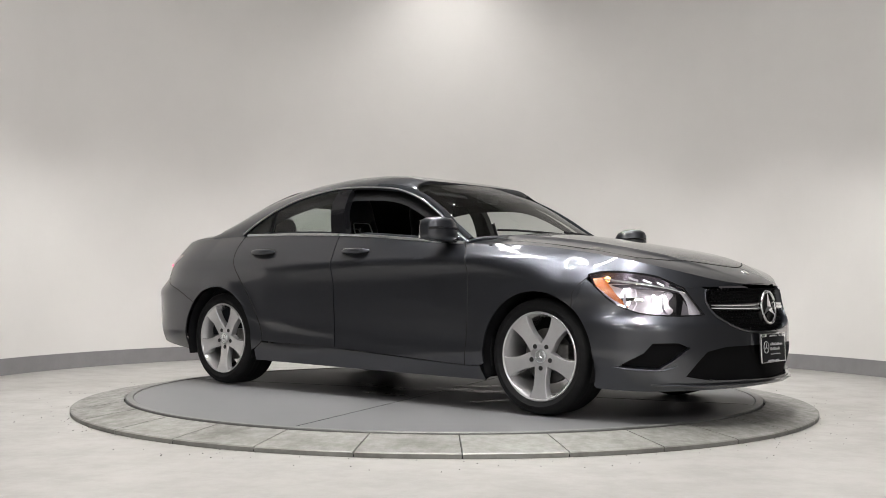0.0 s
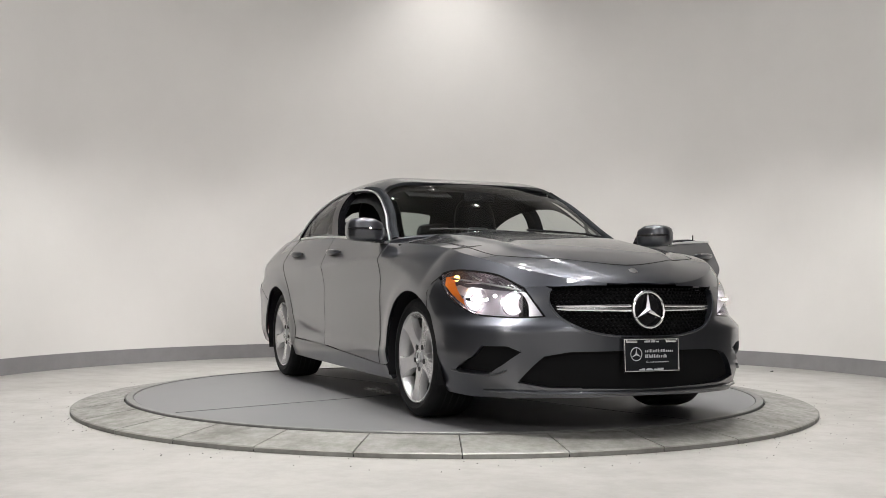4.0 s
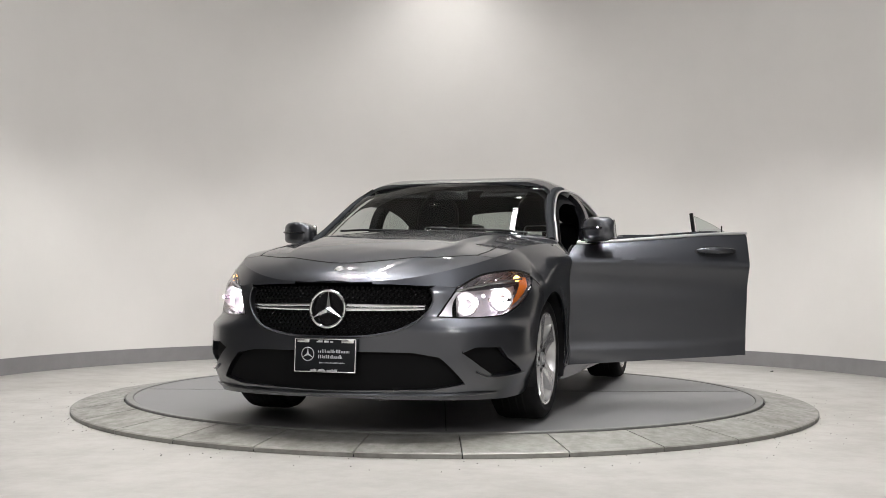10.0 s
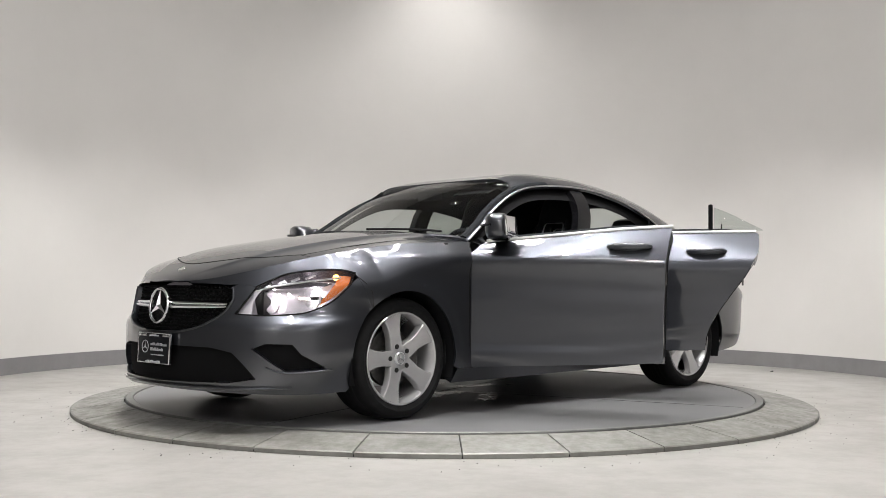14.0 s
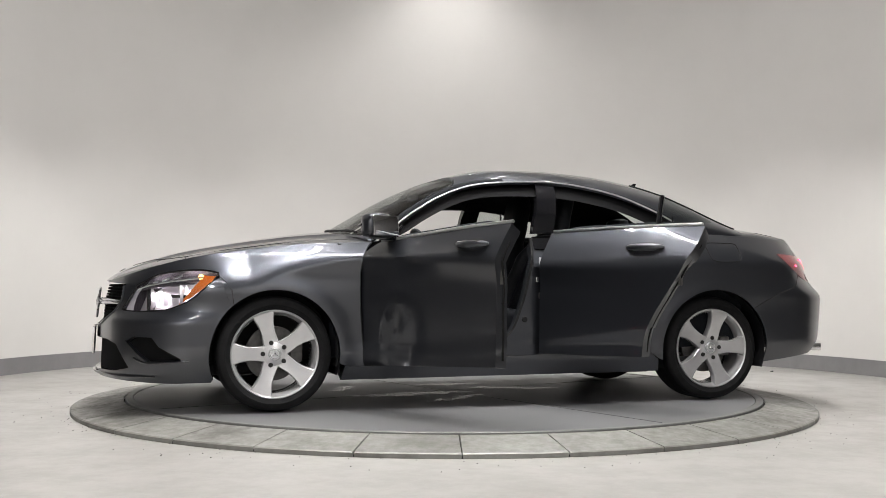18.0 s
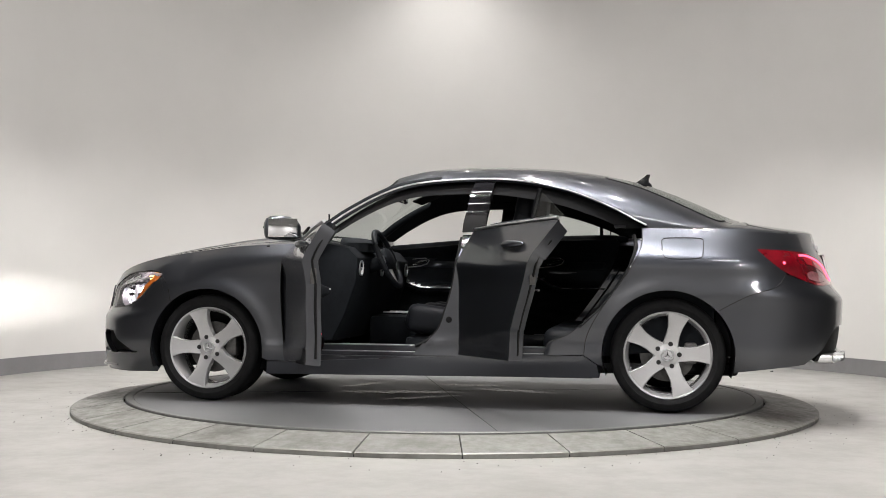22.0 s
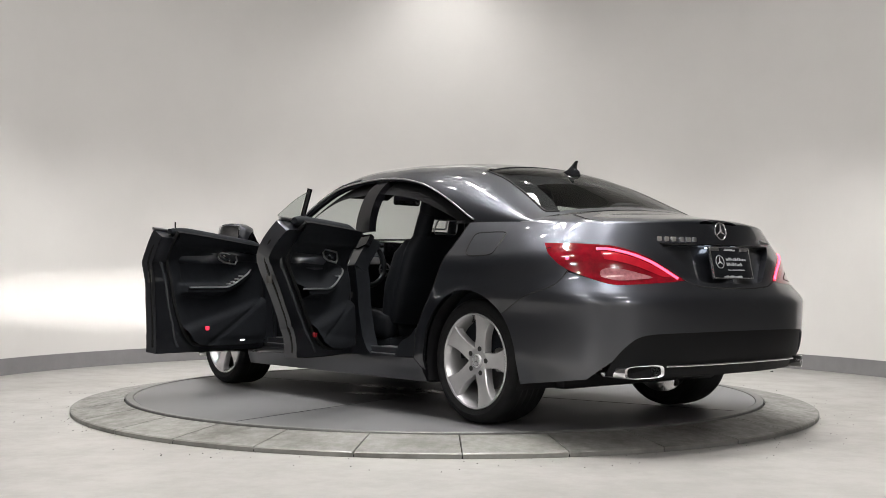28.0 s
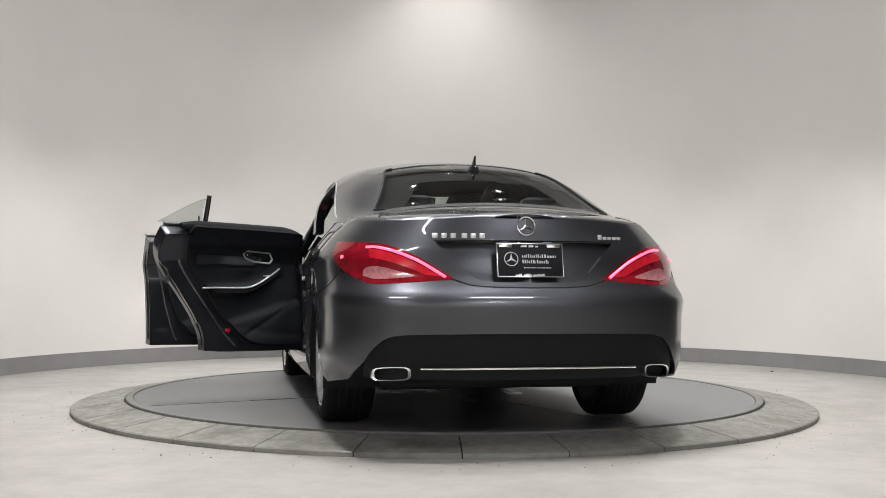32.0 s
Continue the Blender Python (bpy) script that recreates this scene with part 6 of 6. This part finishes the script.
    bm = bmesh.new()
    sheet(bm, sided(side), [(q_rear(y, z), z) for y, z in curve([(0.73, 0.742), (0.72, 0.775), (0.67, 0.785), (0.58, 0.762), (0.52, 0.74), (0.60, 0.730), (0.68, 0.726), (0.73, 0.742)], 5)], (), 0.01, 0.0, 0.004)
    part("clear_lens", bm, CLEAR_GREY, tl, "greyish clear lower lens")
    bm = bmesh.new()
    bmesh.ops.create_icosphere(bm, subdivisions=2, radius=0.009, matrix=Matrix.Translation(on_low(-1.975, 0.83, 0.0, side)))
    part("side_lamp", bm, RED_GLOW, tl, "small glowing red side lamp")

# wipers, fuel flap, sticker, parking sensors
for y0, y1 in ((0.62, 0.05), (0.02, -0.55)):
    bm = bmesh.new()
    tube(bm, [Vector([float(c[0]) for c in cabin(np.array([0.785 - 0.02 * u]), np.array([cab_top(0.785 - 0.02 * u, (y0 + (y1 - y0) * u) / 0.79)[1]]))]) + Vector((0.01, 0, 0.006)) for u in np.linspace(0, 1, 5)], 0.007, 6)
    part("wiper", bm, BLACK, car, "black windscreen wiper")
bm = bmesh.new()
FLAP = curve([(-1.318, 0.955), (-1.34, 0.968), (-1.43, 0.970), (-1.53, 0.966), (-1.545, 0.945), (-1.54, 0.88), (-1.52, 0.856), (-1.43, 0.850), (-1.35, 0.855), (-1.325, 0.88), (-1.318, 0.955)], 4)
X, Y, Z = lower([q_of_x(a, b) for a, b in FLAP], [b for _, b in FLAP])
tube(bm, [(x, y + 0.0005, z) for x, y, z in zip(X, Y, Z)], 0.0028, 6, False)
part("fuel_flap", bm, GROOVE, car, "outline of the fuel flap")

# panel gaps
def gap_line(pts, surface, both=True, r=0.0026, parent=None):
    X, Y, Z = surface(np.array([a for a, _ in pts]), np.array([b for _, b in pts]))
    for s in ((1, -1) if both else (1,)):
        bm = bmesh.new()
        tube(bm, [(x, s * y, z) for x, y, z in zip(X, Y, Z)], r, 6, False)
        part("panel_gap", bm, GROOVE, parent or car, "dark gap between two panels")


gap_line(C_SEAM, lower)
gap_line(DOOR_FRONT_EDGE, lower)
gap_line(REAR_SEAM, lower)
gap_line([(1.655, 0.745), (1.62, 0.71), (1.590, 0.665), (1.578, 0.585)], lambda a, b: lower(np.array([q_of_x(p, q) for p, q in zip(a, b)]), b))
gap_line([(0.83, 0.695), (1.0, 0.70), (1.3, 0.70), (1.6, 0.70), (1.818, 0.695)], deck)
gap_line(HOOD_FRONT, deck, False)
gap_line([(q_rear(y, z), z) for y, z in ((0.0, 0.693), (0.15, 0.694), (0.27, 0.702), (0.345, 0.725))], lower)
gap_line([(-1.815, 0.655), (-1.92, 0.73), (-2.02, 0.79)], deck)

# small emblems on the wheel caps, plate lamps
for w in [o for o in car.children if o.name.startswith("wheel") and not o.data]:
    bm = bmesh.new()
    star_shape(bm, 0.027, 0.003, 0.003, pose(0, 0.8295, 0) @ pose(0, 0, 0, 0, 0, 90))
    bmesh.ops.recalc_face_normals(bm, faces=bm.faces)
    part("cap_emblem", bm, CHROME, w, "small chrome ring emblem")
for y in (0.10, -0.10):
    p = rear_point(y, 0.895, -0.012)
    bm = bmesh.new()
    box(bm, (p.x - 0.012, y - 0.02, 0.884), (p.x + 0.012, y + 0.02, 0.892), 0.003)
    part("plate_lamp", bm, PLATE_GLOW, boot, "small bluish plate lamp")


# ---- ceiling fixtures and floor grit ----
def downlight(x, y):
    t = tagged(new("downlight"), "round white downlight set in the ceiling", "ceiling light", "downlights over the turntable")
    bm = bmesh.new()
    lathe(bm, [(0.075, 0.0), (0.11, 0.0), (0.115, 0.006), (0.115, 0.09)], 28, "z")
    part("trim_ring", bm, LAMP_HOUSING, t, "white trim ring")
    bm = bmesh.new()
    lathe(bm, [(0.0, 0.0), (0.034, 0.0), (0.034, 0.01)], 20, "z", (0, 0, 0.012))
    part("lit_lens", bm, SPOT_LENS, t, "small bright lamp lens")
    t.matrix_basis = pose(x, y, CEIL - 0.09)


for az, r, watts, size, blend, lean in DOWNLIGHTS:
    downlight(WALL_C[0] + math.sin(radians(az)) * r, WALL_C[1] + math.cos(radians(az)) * r)
for x, y, watts in PAIRS:
    downlight(x - 0.125, y)
    downlight(x + 0.125, y)
downlight(WALL_C[0] - 0.05, WALL_C[1] + WALL_R - 0.75)
for x, y, rz, n, watts in TUBES:
    t = tagged(new("tube_light"), "long slim white tube light on the ceiling", "ceiling light", "tube lights over the turntable")
    bm = bmesh.new()
    box(bm, (-n / 2 - 0.02, -0.07, 0.0), (n / 2 + 0.02, 0.07, 0.12), 0.01)
    part("housing", bm, LAMP_HOUSING, t, "white metal housing")
    t.matrix_basis = pose(x, y, CEIL - 0.13, 0, 0, rz)
rng = random.Random(4)
for x, y, r in ((-2.05, -2.35, 0.006), (-1.95, -3.0, 0.004), (-2.35, -3.3, 0.005), (2.95, 2.55, 0.012), (2.0, -2.9, 0.004), (2.6, -2.2, 0.005), (-1.2, 3.3, 0.008), (1.7, -3.2, 0.004)):
    bm = bmesh.new()
    bmesh.ops.create_icosphere(bm, subdivisions=1, radius=r, matrix=Matrix.Diagonal((1.3, 1, 0.6, 1)))
    for v in bm.verts:
        v.co *= rng.uniform(0.75, 1.15)
    o = finish(bm, "pebble", DARK_METAL, smooth=0)
    tagged(o, "tiny dark grit on the concrete floor", "grit", "grit on the floor")
    o.matrix_basis = pose(x, y, FLOOR + r * 0.45)
# fine grit swept against the ring
bm = bmesh.new()
for _ in range(260):
    a, r = rng.uniform(0, 2 * math.pi), 2.36 + rng.random() ** 2 * 0.35
    m = pose(r * math.cos(a), r * math.sin(a), FLOOR + 0.001, rng.uniform(-20, 20), rng.uniform(-20, 20), rng.uniform(0, 360))
    d = rng.uniform(0.0015, 0.0045)
    bmesh.ops.create_cone(bm, cap_ends=True, segments=5, radius1=d, radius2=d * 0.4, depth=d, matrix=m)
grit = finish(bm, "floor_grit", DARK_METAL, smooth=0)
tagged(grit, "fine dark grit scattered on concrete beside the ring", "grit", kind="stuff")


def motions():
    rows = [(t, pose(0, 0, 0, 0, 0, a)) for t, a in TURN]
    walk(table, rows)
    walk(car, [(t, m @ pose(CAR_AT[0], CAR_AT[1], 0)) for t, m in rows])


motions()
